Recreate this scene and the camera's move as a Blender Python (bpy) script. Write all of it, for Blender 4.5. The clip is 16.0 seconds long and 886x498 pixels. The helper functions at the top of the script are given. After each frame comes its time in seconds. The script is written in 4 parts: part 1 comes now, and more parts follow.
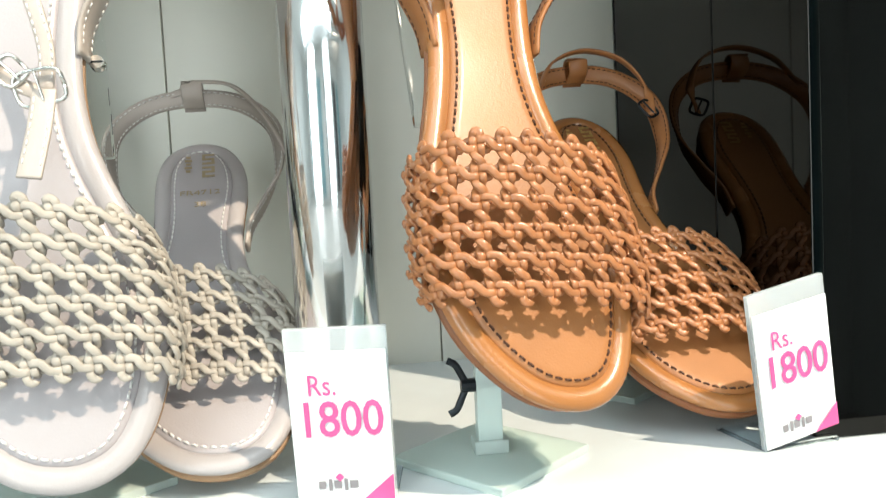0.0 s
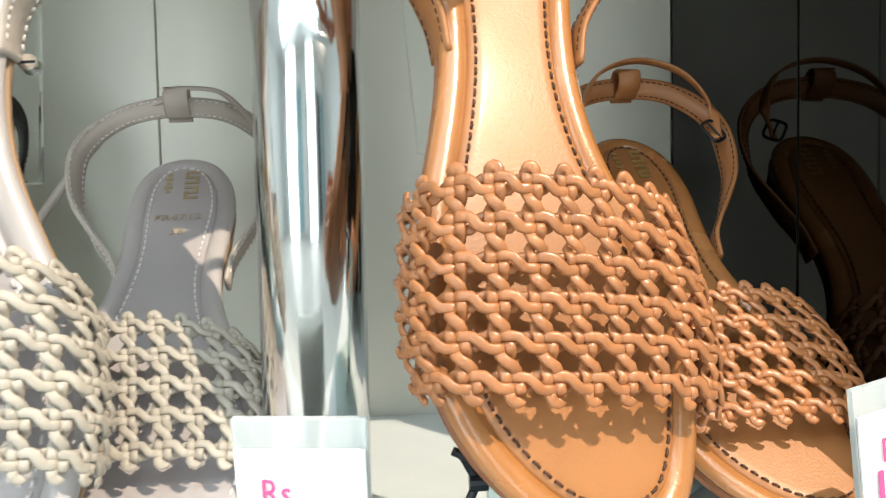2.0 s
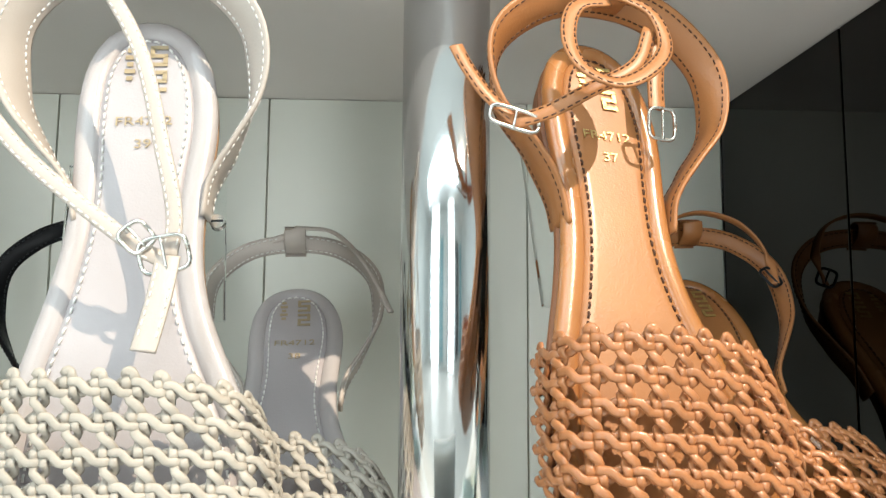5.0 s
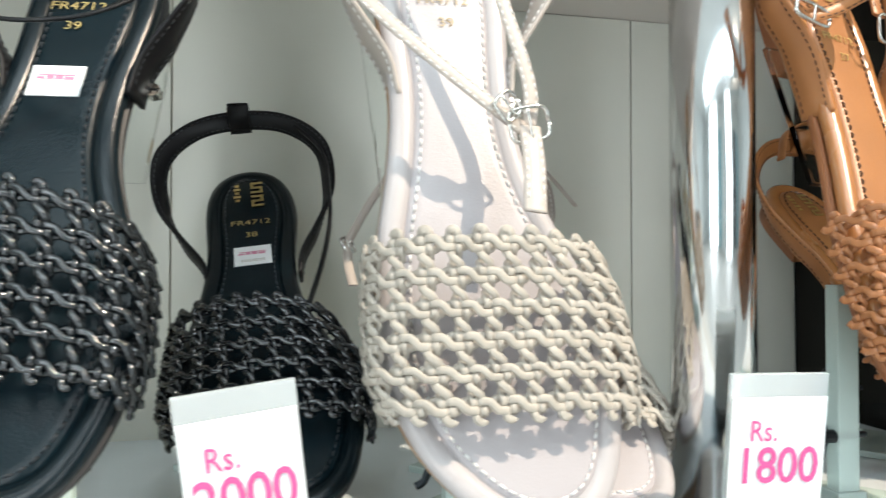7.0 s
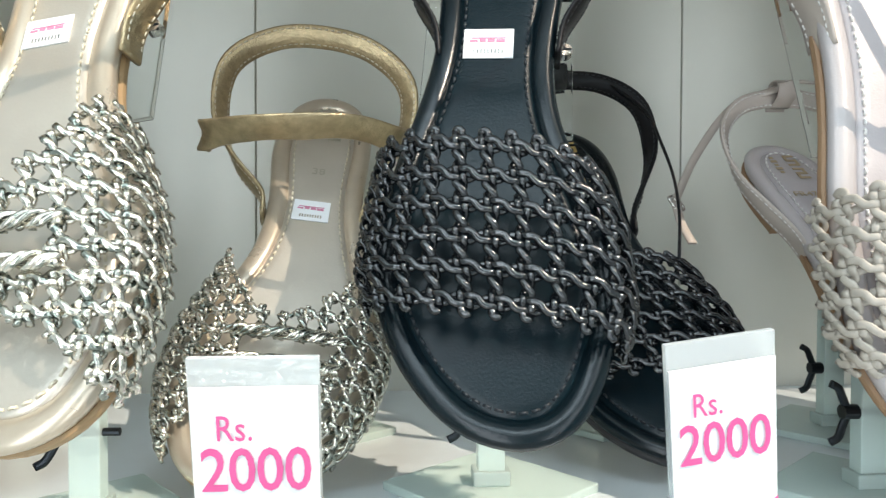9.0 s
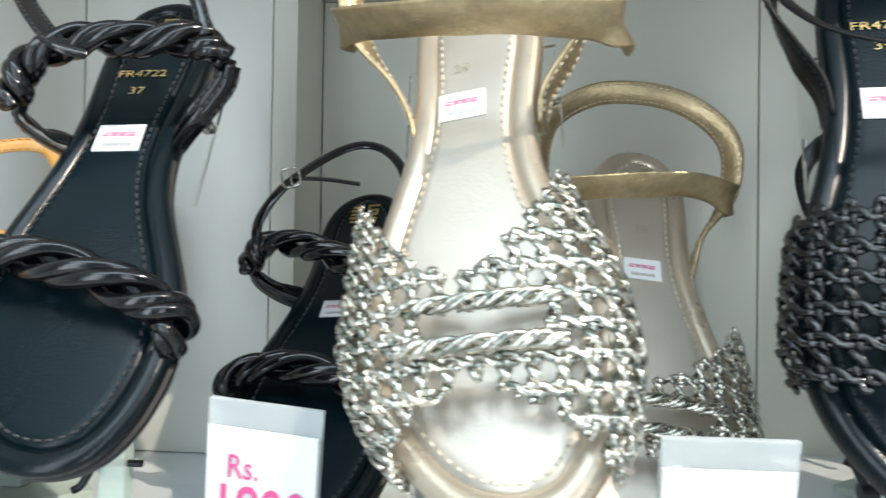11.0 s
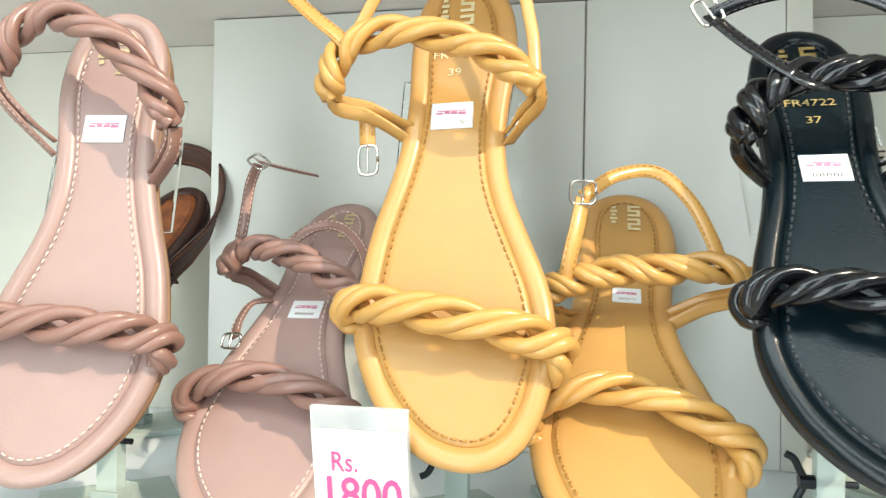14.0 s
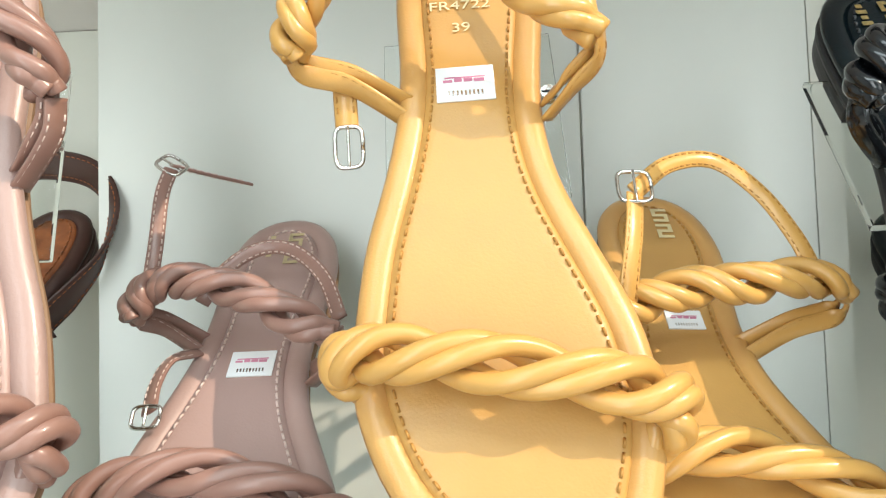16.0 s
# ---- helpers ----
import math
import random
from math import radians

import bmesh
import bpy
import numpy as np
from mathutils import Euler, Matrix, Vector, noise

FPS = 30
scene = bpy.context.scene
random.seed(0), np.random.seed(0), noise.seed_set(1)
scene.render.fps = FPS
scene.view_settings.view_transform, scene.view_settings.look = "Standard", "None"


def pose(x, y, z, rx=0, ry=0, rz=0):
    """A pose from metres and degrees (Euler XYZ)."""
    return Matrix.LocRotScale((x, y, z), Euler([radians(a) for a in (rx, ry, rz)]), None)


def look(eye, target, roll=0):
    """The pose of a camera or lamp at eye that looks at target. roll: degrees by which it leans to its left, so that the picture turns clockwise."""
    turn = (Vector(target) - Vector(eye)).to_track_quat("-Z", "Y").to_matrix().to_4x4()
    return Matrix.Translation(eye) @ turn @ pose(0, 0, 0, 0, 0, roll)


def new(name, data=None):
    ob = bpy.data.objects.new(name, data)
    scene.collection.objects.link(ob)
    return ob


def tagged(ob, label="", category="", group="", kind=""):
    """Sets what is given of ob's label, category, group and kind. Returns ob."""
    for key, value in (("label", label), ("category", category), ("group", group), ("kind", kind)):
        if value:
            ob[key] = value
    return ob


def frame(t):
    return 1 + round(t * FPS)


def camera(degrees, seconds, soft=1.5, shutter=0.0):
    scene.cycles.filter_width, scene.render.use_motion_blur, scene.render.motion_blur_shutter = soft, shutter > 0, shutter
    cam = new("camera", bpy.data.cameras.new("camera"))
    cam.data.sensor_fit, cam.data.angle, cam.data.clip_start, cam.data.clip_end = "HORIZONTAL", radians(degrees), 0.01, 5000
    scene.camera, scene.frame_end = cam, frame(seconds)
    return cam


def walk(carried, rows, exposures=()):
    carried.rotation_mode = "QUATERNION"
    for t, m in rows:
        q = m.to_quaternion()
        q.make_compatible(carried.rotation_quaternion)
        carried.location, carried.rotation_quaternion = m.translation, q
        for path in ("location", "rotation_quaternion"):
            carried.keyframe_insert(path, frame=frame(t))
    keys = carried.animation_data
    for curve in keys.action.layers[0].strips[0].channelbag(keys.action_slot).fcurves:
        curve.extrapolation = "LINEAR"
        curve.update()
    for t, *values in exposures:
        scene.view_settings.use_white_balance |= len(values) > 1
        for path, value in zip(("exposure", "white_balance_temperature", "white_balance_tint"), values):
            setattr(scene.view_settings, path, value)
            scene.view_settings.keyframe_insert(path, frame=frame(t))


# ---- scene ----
cam = camera(64.0, 16.0, soft=1.2, shutter=0.3)
PATH = [
    (0, (-0.02043, -0.54089, 0.11932), (0.04118, -0.04561, 0.08933), -2.92),
    (0.5, (-0.02151, -0.53624, 0.12869), (0.04307, -0.04053, 0.11891), -2.26),
    (1, (-0.02143, -0.53315, 0.12842), (0.04000, -0.03693, 0.12884), -0.97),
    (1.5, (-0.01672, -0.51040, 0.12659), (0.01449, -0.01157, 0.11254), 0.35),
    (2, (-0.00159, -0.47211, 0.13342), (0.03448, 0.02600, 0.10940), -1.19),
    (2.5, (0.02835, -0.44577, 0.12002), (0.05337, 0.05341, 0.10612), -3.21),
    (3, (0.03911, -0.44144, 0.11285), (0.06938, 0.05752, 0.10155), -2.40),
    (3.5, (0.03402, -0.45214, 0.12804), (0.06996, 0.04645, 0.13864), -2.48),
    (4, (0.01109, -0.48171, 0.15330), (0.04266, 0.01655, 0.18055), -1.78),
    (4.5, (-0.02525, -0.50590, 0.16157), (0.00278, -0.00852, 0.20439), -0.79),
    (4.6, (-0.03801, -0.51383, 0.16001), (-0.01055, -0.01682, 0.20714), -0.42),
    (4.7, (-0.03999, -0.51551, 0.15715), (-0.01975, -0.01866, 0.20934), 0.32),
    (6.8, (-0.20495, -0.51082, 0.11730), (-0.09205, -0.02388, 0.12917), 0.66),
    (7, (-0.22590, -0.51057, 0.11838), (-0.11531, -0.02305, 0.12845), 0.04),
    (7.5, (-0.28623, -0.51257, 0.11572), (-0.18807, -0.02231, 0.11925), 0.04),
    (8, (-0.32590, -0.51706, 0.11535), (-0.26010, -0.02144, 0.10966), 0.45),
    (8.2, (-0.33368, -0.51291, 0.11256), (-0.27649, -0.01638, 0.09880), 0.40),
    (10.3, (-0.39988, -0.49449, 0.11663), (-0.42226, 0.00501, 0.11675), 1.42),
    (10.5, (-0.41292, -0.49650, 0.12054), (-0.44879, 0.00218, 0.12573), 1.66),
    (11, (-0.46401, -0.49817, 0.12605), (-0.51387, -0.00072, 0.13376), 0.87),
    (11.5, (-0.53244, -0.50126, 0.12631), (-0.59373, -0.00503, 0.12596), 0.63),
    (12, (-0.59223, -0.50683, 0.12627), (-0.66592, -0.01232, 0.12085), 0.03),
    (12.5, (-0.63908, -0.52195, 0.13217), (-0.72342, -0.02914, 0.12828), 0.17),
    (13, (-0.68375, -0.54515, 0.13801), (-0.77948, -0.05441, 0.14040), 0.06),
    (13.5, (-0.71196, -0.55712, 0.13703), (-0.81376, -0.06759, 0.13717), 0.84),
    (14, (-0.74206, -0.55081, 0.13498), (-0.84189, -0.06089, 0.13935), 1.01),
    (14.5, (-0.77670, -0.52616, 0.12342), (-0.86237, -0.03356, 0.12473), 2.36),
    (15, (-0.79832, -0.49092, 0.12171), (-0.86245, 0.00494, 0.11941), 1.72),
    (15.5, (-0.80081, -0.46703, 0.12727), (-0.83089, 0.03167, 0.14720), -0.78),
    (16, (-0.80837, -0.45674, 0.13173), (-0.82917, 0.04211, 0.15840), -1.72),
]
# the film's own exposure and white balance drift
EXPOSURES = [(0, -0.02, 6500, 10), (4.7, -0.02, 6500, 10), (6.8, -0.08, 6400, 12), (8.2, -0.08, 6350, 12), (10.3, -0.28, 6100, 13), (11.5, -0.28, 6150, 13),
             (12.0, -0.14, 6200, 13), (12.5, -0.20, 6250, 13), (13.3, 0.08, 6500, 10), (14.6, 0.0, 6550, 10), (16, 0.0, 6550, 10)]
walk(cam, [(t, look(eye, target, roll)) for t, eye, target, roll in PATH], EXPOSURES)

# ---- light ----
world = bpy.data.worlds.new("shop_world")
scene.world = world
world.use_nodes = True
world.node_tree.nodes["Background"].inputs[0].default_value = (0.62, 0.80, 0.86, 1)
world.node_tree.nodes["Background"].inputs[1].default_value = 0.42


def spot(name, eye, target, watts, size, colour, angle=70):
    data = bpy.data.lights.new(name, "SPOT")
    data.energy, data.shadow_soft_size, data.color = watts, size, colour
    data.spot_size, data.spot_blend = radians(angle), 0.35
    ob = new(name, data)
    ob.matrix_world = look(eye, target)
    return ob


def area(name, eye, target, watts, sx, sy, colour):
    data = bpy.data.lights.new(name, "AREA")
    data.shape, data.size, data.size_y, data.energy, data.color = "RECTANGLE", sx, sy, watts, colour
    ob = new(name, data)
    ob.matrix_world = look(eye, target)
    return ob


WARM = (1.0, 0.85, 0.66)
spot("shop_spot", (1.40, -1.64, 2.26), (-0.40, -0.22, 0.10), 500, 0.016, WARM, 40)
# unseen cool area lamp overhead, added as fill for the shaded parts
area("overhead_fill", (-0.4, -1.5, 1.84), (-0.4, -0.9, 0.0), 27, 2.6, 0.5, (0.80, 0.95, 1.0))
# two tall fill lamps added behind the camera; they also streak the chrome pole
for x, w, watts in ((-1.55, 1.0, 58), (0.55, 0.7, 29)):
    area("front_fill", (x, -2.9, 0.62), (x * 0.35 - 0.3, -0.2, 0.45), watts, w, 3.3, (0.90, 0.98, 1.0))

# ---- materials ----


def shader(name, colour, rough=0.5, metal=0.0, dark=0.75, scale=60.0, bump=0.15, bump_scale=900.0, coat=0.0, island=0.0, spec=0.5):
    """Procedural surface: large stains, fine grain relief, optional change from piece to piece."""
    m = bpy.data.materials.new(name)
    m.use_nodes = True
    nt = m.node_tree
    b = nt.nodes["Principled BSDF"]
    tc = nt.nodes.new("ShaderNodeTexCoord")
    big = nt.nodes.new("ShaderNodeTexNoise")
    big.inputs["Scale"].default_value, big.inputs["Detail"].default_value = scale, 5
    nt.links.new(tc.outputs["Object"], big.inputs["Vector"])
    ramp = nt.nodes.new("ShaderNodeMix")
    ramp.data_type = "RGBA"
    ramp.inputs[6].default_value = (*[c * dark for c in colour], 1)
    ramp.inputs[7].default_value = (*colour, 1)
    fac = nt.nodes.new("ShaderNodeMapRange")
    fac.inputs[1].default_value, fac.inputs[2].default_value = 0.3, 0.65
    nt.links.new(big.outputs["Fac"], fac.inputs[0])
    nt.links.new(fac.outputs[0], ramp.inputs[0])
    out = ramp.outputs[2]
    if island:
        geo = nt.nodes.new("ShaderNodeNewGeometry")
        hsv = nt.nodes.new("ShaderNodeHueSaturation")
        rng = nt.nodes.new("ShaderNodeMapRange")
        rng.inputs[3].default_value, rng.inputs[4].default_value = 1 - island, 1 + island
        nt.links.new(geo.outputs["Random Per Island"], rng.inputs[0])
        nt.links.new(rng.outputs[0], hsv.inputs["Value"])
        nt.links.new(out, hsv.inputs["Color"])
        out = hsv.outputs[0]
    nt.links.new(out, b.inputs["Base Color"])
    fine = nt.nodes.new("ShaderNodeTexNoise")
    fine.inputs["Scale"].default_value, fine.inputs["Detail"].default_value = bump_scale, 3
    nt.links.new(tc.outputs["Object"], fine.inputs["Vector"])
    bp = nt.nodes.new("ShaderNodeBump")
    bp.inputs["Strength"].default_value, bp.inputs["Distance"].default_value = bump, 0.0006
    nt.links.new(fine.outputs["Fac"], bp.inputs["Height"])
    nt.links.new(bp.outputs[0], b.inputs["Normal"])
    rr = nt.nodes.new("ShaderNodeMapRange")
    rr.inputs[3].default_value, rr.inputs[4].default_value = rough * 0.85, min(1, rough * 1.2)
    nt.links.new(big.outputs["Fac"], rr.inputs[0])
    nt.links.new(rr.outputs[0], b.inputs["Roughness"])
    b.inputs["Metallic"].default_value = metal
    b.inputs["Coat Weight"].default_value = coat
    b.inputs["Coat Roughness"].default_value = 0.12
    b.inputs["Specular IOR Level"].default_value = spec
    return m


def glassy(name, colour, rough, trans=1.0):
    m = bpy.data.materials.new(name)
    m.use_nodes = True
    b = m.node_tree.nodes["Principled BSDF"]
    b.inputs["Base Color"].default_value = (*colour, 1)
    b.inputs["Roughness"].default_value = rough
    b.inputs["Transmission Weight"].default_value = trans
    b.inputs["IOR"].default_value = 1.16
    return m


def frosted(name, colour, rough, see):
    """Milky acrylic: part clear, part scattering."""
    m = glassy(name, colour, rough, see)
    m.node_tree.nodes["Principled BSDF"].inputs["Specular IOR Level"].default_value = 0.4
    return m


def sparkle(name, light, deep):
    """Metallic woven yarn: tiny random facets, glints and shaded gaps put into their colour."""
    m = bpy.data.materials.new(name)
    m.use_nodes = True
    nt = m.node_tree
    b = nt.nodes["Principled BSDF"]
    tc = nt.nodes.new("ShaderNodeTexCoord")
    vo = nt.nodes.new("ShaderNodeTexVoronoi")
    vo.inputs["Scale"].default_value = 420
    nt.links.new(tc.outputs["Object"], vo.inputs["Vector"])
    sep = nt.nodes.new("ShaderNodeSeparateColor")
    nt.links.new(vo.outputs["Color"], sep.inputs[0])
    mix = nt.nodes.new("ShaderNodeMix")
    mix.data_type = "RGBA"
    mix.inputs[6].default_value, mix.inputs[7].default_value = (*deep, 1), (*light, 1)
    nt.links.new(sep.outputs[0], mix.inputs[0])
    nt.links.new(mix.outputs[2], b.inputs["Base Color"])
    bp = nt.nodes.new("ShaderNodeBump")
    bp.inputs["Strength"].default_value, bp.inputs["Distance"].default_value = 0.9, 0.0012
    nt.links.new(sep.outputs[1], bp.inputs["Height"])
    nt.links.new(bp.outputs[0], b.inputs["Normal"])
    b.inputs["Metallic"].default_value, b.inputs["Roughness"].default_value = 0.95, 0.2
    return m


M_WALL = shader("painted_board", (0.72, 0.725, 0.65), 0.42, dark=0.93, scale=9, bump=0.08, bump_scale=260)
M_GROOVE = shader("board_groove", (0.46, 0.43, 0.36), 0.7)
M_COLUMN = shader("laminate_panel", (0.73, 0.75, 0.70), 0.35, dark=0.94, scale=7, bump=0.05, bump_scale=200)
M_SHELF = shader("white_laminate", (0.74, 0.80, 0.82), 0.16, dark=0.93, scale=14, bump=0.03, bump_scale=150)
M_CEIL = shader("shelf_underside", (0.80, 0.75, 0.72), 0.5, dark=0.94, scale=10, bump=0.06, bump_scale=300)
M_DARK = shader("dark_tinted_mirror", (0.030, 0.029, 0.027), 0.03, 1.0, dark=0.9, scale=8, bump=0.0)
M_CHROME = shader("chrome", (0.80, 0.81, 0.82), 0.11, 1.0, dark=0.9, scale=40, bump=0.03, bump_scale=120)
M_ACRYL = glassy("clear_acrylic", (0.97, 0.99, 0.98), 0.04)
M_SLEEVE = frosted("tag_sleeve_acrylic", (0.86, 0.90, 0.90), 0.08, 0.70)
M_FROST = frosted("frosted_acrylic", (0.62, 0.72, 0.68), 0.25, 0.35)
M_PAPER = shader("tag_paper", (0.86, 0.87, 0.87), 0.45, dark=0.97, scale=90, bump=0.02)
M_FADED = shader("faded_pink_print", (0.66, 0.24, 0.36), 0.5, dark=0.9, scale=200, bump=0.02)
M_PINK = shader("magenta_print", (0.70, 0.10, 0.30), 0.5, dark=0.9, scale=200, bump=0.02)
M_GREYINK = shader("grey_print", (0.28, 0.26, 0.27), 0.5, bump=0.02)
M_STEEL = shader("bright_steel", (0.72, 0.70, 0.66), 0.18, 1.0, dark=0.85, scale=120, bump=0.05)
M_BLACKMETAL = shader("black_oxide_steel", (0.03, 0.035, 0.04), 0.35, 0.8, bump=0.05)
M_GOLDPRINT = shader("gold_foil_print", (0.74, 0.55, 0.22), 0.35, 0.7, dark=0.6, scale=500, bump=0.1)
M_BROWN = shader("dark_brown_leather", (0.055, 0.018, 0.012), 0.45)
M_RUST = shader("rust_cork_leather", (0.42, 0.13, 0.04), 0.5, dark=0.45, scale=90)


M_ROOM = shader("shop_plaster", (0.72, 0.75, 0.74), 0.6, dark=0.95, scale=3, bump=0.05, bump_scale=60)
M_ROOMFLOOR = shader("shop_floor_tiles", (0.68, 0.66, 0.62), 0.25, dark=0.9, scale=3, bump=0.02, bump_scale=40)
# colours of the unseen strips that the chrome pole reflects
M_ROOMBLUE = shader("blue_reflection_strip", (0.25, 0.46, 0.52), 0.2, dark=0.9, scale=3, bump=0.0)
M_ROOMWOOD = shader("brown_reflection_strip", (0.16, 0.08, 0.04), 0.4, dark=0.7, scale=6, bump=0.1, bump_scale=80)
M_ROOMDARK = shader("dark_reflection_strip", (0.03, 0.035, 0.04), 0.4, dark=0.8, scale=3, bump=0.0)


def leather(name, colour, rough, coat=0.0, dark=0.86, spec=0.5):
    return shader(name, colour, rough, dark=dark, scale=38, bump=0.17, bump_scale=1000, coat=coat, spec=spec)


PAL = {
    "tan": dict(insole=leather("tan_leather", (0.39, 0.158, 0.050), 0.40, 0.08), rim=leather("tan_rim_leather", (0.40, 0.163, 0.050), 0.26, 0.3),
                strap=leather("tan_strap_leather", (0.39, 0.158, 0.052), 0.4), weave=shader("tan_woven_leather", (0.41, 0.162, 0.060), 0.36, dark=0.74, scale=150, island=0.18, coat=0.1),
                thread=shader("dark_thread", (0.09, 0.035, 0.015), 0.7), sole=leather("tan_outsole", (0.27, 0.10, 0.035), 0.5), print=M_GOLDPRINT),
    "cream": dict(insole=leather("cream_leather", (0.42, 0.385, 0.39), 0.33, 0.12, 0.95), rim=leather("cream_rim_leather", (0.44, 0.405, 0.40), 0.32, 0.15, 0.95),
                  strap=leather("cream_strap_leather", (0.48, 0.42, 0.37), 0.42, 0, 0.92), weave=shader("cream_woven_leather", (0.44, 0.395, 0.335), 0.46, dark=0.80, scale=120, island=0.08),
                  thread=shader("white_thread", (0.85, 0.83, 0.8), 0.7), sole=leather("cream_outsole", (0.36, 0.22, 0.12), 0.55), print=shader("bronze_print", (0.42, 0.33, 0.2), 0.5)),
    "woven_black": dict(insole=leather("black_leather", (0.003, 0.010, 0.014), 0.25, 0.03, spec=0.22), rim=leather("black_rim_leather", (0.003, 0.008, 0.011), 0.20, 0.06, spec=0.3),
                        strap=leather("black_strap_leather", (0.008, 0.008, 0.009), 0.4, spec=0.25), cord=True, weave=shader("black_woven_leather", (0.005, 0.007, 0.009), 0.16, dark=0.7, scale=200, bump=0.45, bump_scale=420, island=0.3, spec=0.9),
                        thread=shader("black_thread", (0.02, 0.025, 0.03), 0.4), sole=leather("black_outsole", (0.03, 0.028, 0.028), 0.5), print=M_GOLDPRINT),
    "gold": dict(insole=shader("champagne_metallic_leather", (0.62, 0.57, 0.49), 0.34, 0.65, dark=0.92, scale=40, bump=0.15), rim=shader("champagne_rim_leather", (0.60, 0.52, 0.41), 0.28, 0.6, dark=0.9, scale=60),
                 strap=shader("gold_crinkled_leather", (0.56, 0.44, 0.26), 0.32, 0.75, dark=0.75, scale=220, bump=0.7, bump_scale=700), weave=sparkle("gold_metallic_yarn", (0.99, 0.93, 0.82), (0.22, 0.25, 0.22)),
                 thread=shader("pale_gold_thread", (0.85, 0.78, 0.62), 0.5, 0.3), sole=leather("gold_outsole", (0.42, 0.28, 0.14), 0.5), print=shader("silver_print", (0.5, 0.46, 0.36), 0.4)),
    "black": dict(insole=leather("black_smooth_leather", (0.003, 0.010, 0.014), 0.25, 0.03, spec=0.22), rim=leather("black_smooth_rim", (0.003, 0.008, 0.011), 0.20, 0.06, spec=0.3),
                  strap=shader("black_cord_leather", (0.005, 0.0055, 0.007), 0.13, dark=0.8, bump=0.08, coat=0.2), weave=None,
                  thread=shader("dark_grey_thread", (0.05, 0.055, 0.06), 0.4), sole=leather("black_rubber", (0.02, 0.02, 0.022), 0.55), print=M_GOLDPRINT),
    "yellow": dict(insole=leather("yellow_leather", (0.54, 0.292, 0.080), 0.38, 0.08, 0.93), rim=leather("yellow_rim_leather", (0.60, 0.325, 0.10), 0.33, 0.1, 0.93),
                   strap=shader("yellow_cord_leather", (0.62, 0.335, 0.09), 0.30, dark=0.9, bump=0.08, coat=0.15), weave=None,
                   thread=shader("ochre_thread", (0.50, 0.24, 0.05), 0.6), sole=leather("dark_rubber_edge", (0.10, 0.085, 0.07), 0.55), print=shader("pale_gold_print", (0.85, 0.72, 0.42), 0.4)),
    "pink": dict(insole=leather("blush_leather", (0.40, 0.262, 0.232), 0.38, 0.05, 0.95), rim=leather("blush_rim_leather", (0.41, 0.27, 0.236), 0.33, 0.1, 0.95),
                 strap=shader("blush_cord_leather", (0.31, 0.168, 0.132), 0.33, dark=0.88, bump=0.08, coat=0.15), weave=None,
                 thread=shader("blush_thread", (0.80, 0.62, 0.55), 0.6), sole=leather("brown_rubber_edge", (0.30, 0.17, 0.09), 0.55), print=shader("faint_gold_print", (0.62, 0.50, 0.28), 0.4)),
}

# ---- mesh helpers ----


def box_bm(x0, x1, y0, y1, z0, z1, bevel=0.0):
    bm = bmesh.new()
    bmesh.ops.create_cube(bm, size=1)
    bmesh.ops.transform(bm, matrix=Matrix.Translation(((x0 + x1) / 2, (y0 + y1) / 2, (z0 + z1) / 2)) @ Matrix.Diagonal((x1 - x0, y1 - y0, z1 - z0, 1)), verts=bm.verts)
    if bevel:
        bmesh.ops.bevel(bm, geom=bm.edges[:], offset=bevel, segments=2, affect="EDGES", profile=0.6)
    return bm


def tube_bm(p0, p1, r, segments=24, r2=None):
    p0, p1 = Vector(p0), Vector(p1)
    bm = bmesh.new()
    bmesh.ops.create_cone(bm, segments=segments, radius1=r, radius2=r if r2 is None else r2, depth=(p1 - p0).length, cap_ends=True)
    bmesh.ops.transform(bm, matrix=Matrix.Translation((p0 + p1) / 2) @ (p1 - p0).to_track_quat("Z", "Y").to_matrix().to_4x4(), verts=bm.verts)
    return bm


def link(name, me, material, parent=None, label="", smooth=False):
    me.materials.append(material)
    if smooth:
        me.polygons.foreach_set("use_smooth", [True] * len(me.polygons))
    ob = new(name, me)
    ob.parent = parent
    if label:
        ob["label"] = label
    return ob


def part(name, bm, material, parent=None, label="", smooth=False):
    me = bpy.data.meshes.new(name)
    bmesh.ops.recalc_face_normals(bm, faces=bm.faces[:])
    bm.to_mesh(me)
    bm.free()
    return link(name, me, material, parent, label, smooth)


def pydata(name, verts, faces, material, parent=None, label="", smooth=True):
    me = bpy.data.meshes.new(name)
    me.from_pydata([tuple(v) for v in verts], [], faces)
    me.update()
    return link(name, me, material, parent, label, smooth)


def thing(name, m, label, category, group=""):
    ob = new(name)
    ob.empty_display_size = 0.02
    ob.matrix_world = m
    return tagged(ob, label, category, group)


def curve_points(keys, n):
    """Catmull-Rom curve through the keys, n points."""
    k = np.array(keys, float)
    k = np.vstack([2 * k[0] - k[1], k, 2 * k[-1] - k[-2]])
    t = np.linspace(0, len(k) - 3 - 1e-9, n)
    i = t.astype(int)
    f = (t - i)[:, None]
    a, b, c, d = k[i], k[i + 1], k[i + 2], k[i + 3]
    return 0.5 * (2 * b + (c - a) * f + (2 * a - 5 * b + 4 * c - d) * f**2 + (3 * b - 3 * c + d - a) * f**3)


def unit(v):
    return v / np.maximum(np.linalg.norm(v, axis=-1, keepdims=True), 1e-9)


RIBBON = [(-0.5, 0.0), (-0.44, 0.40), (0.0, 0.5), (0.44, 0.40), (0.5, 0.0), (0.44, -0.40), (0.0, -0.5), (-0.44, -0.40)]


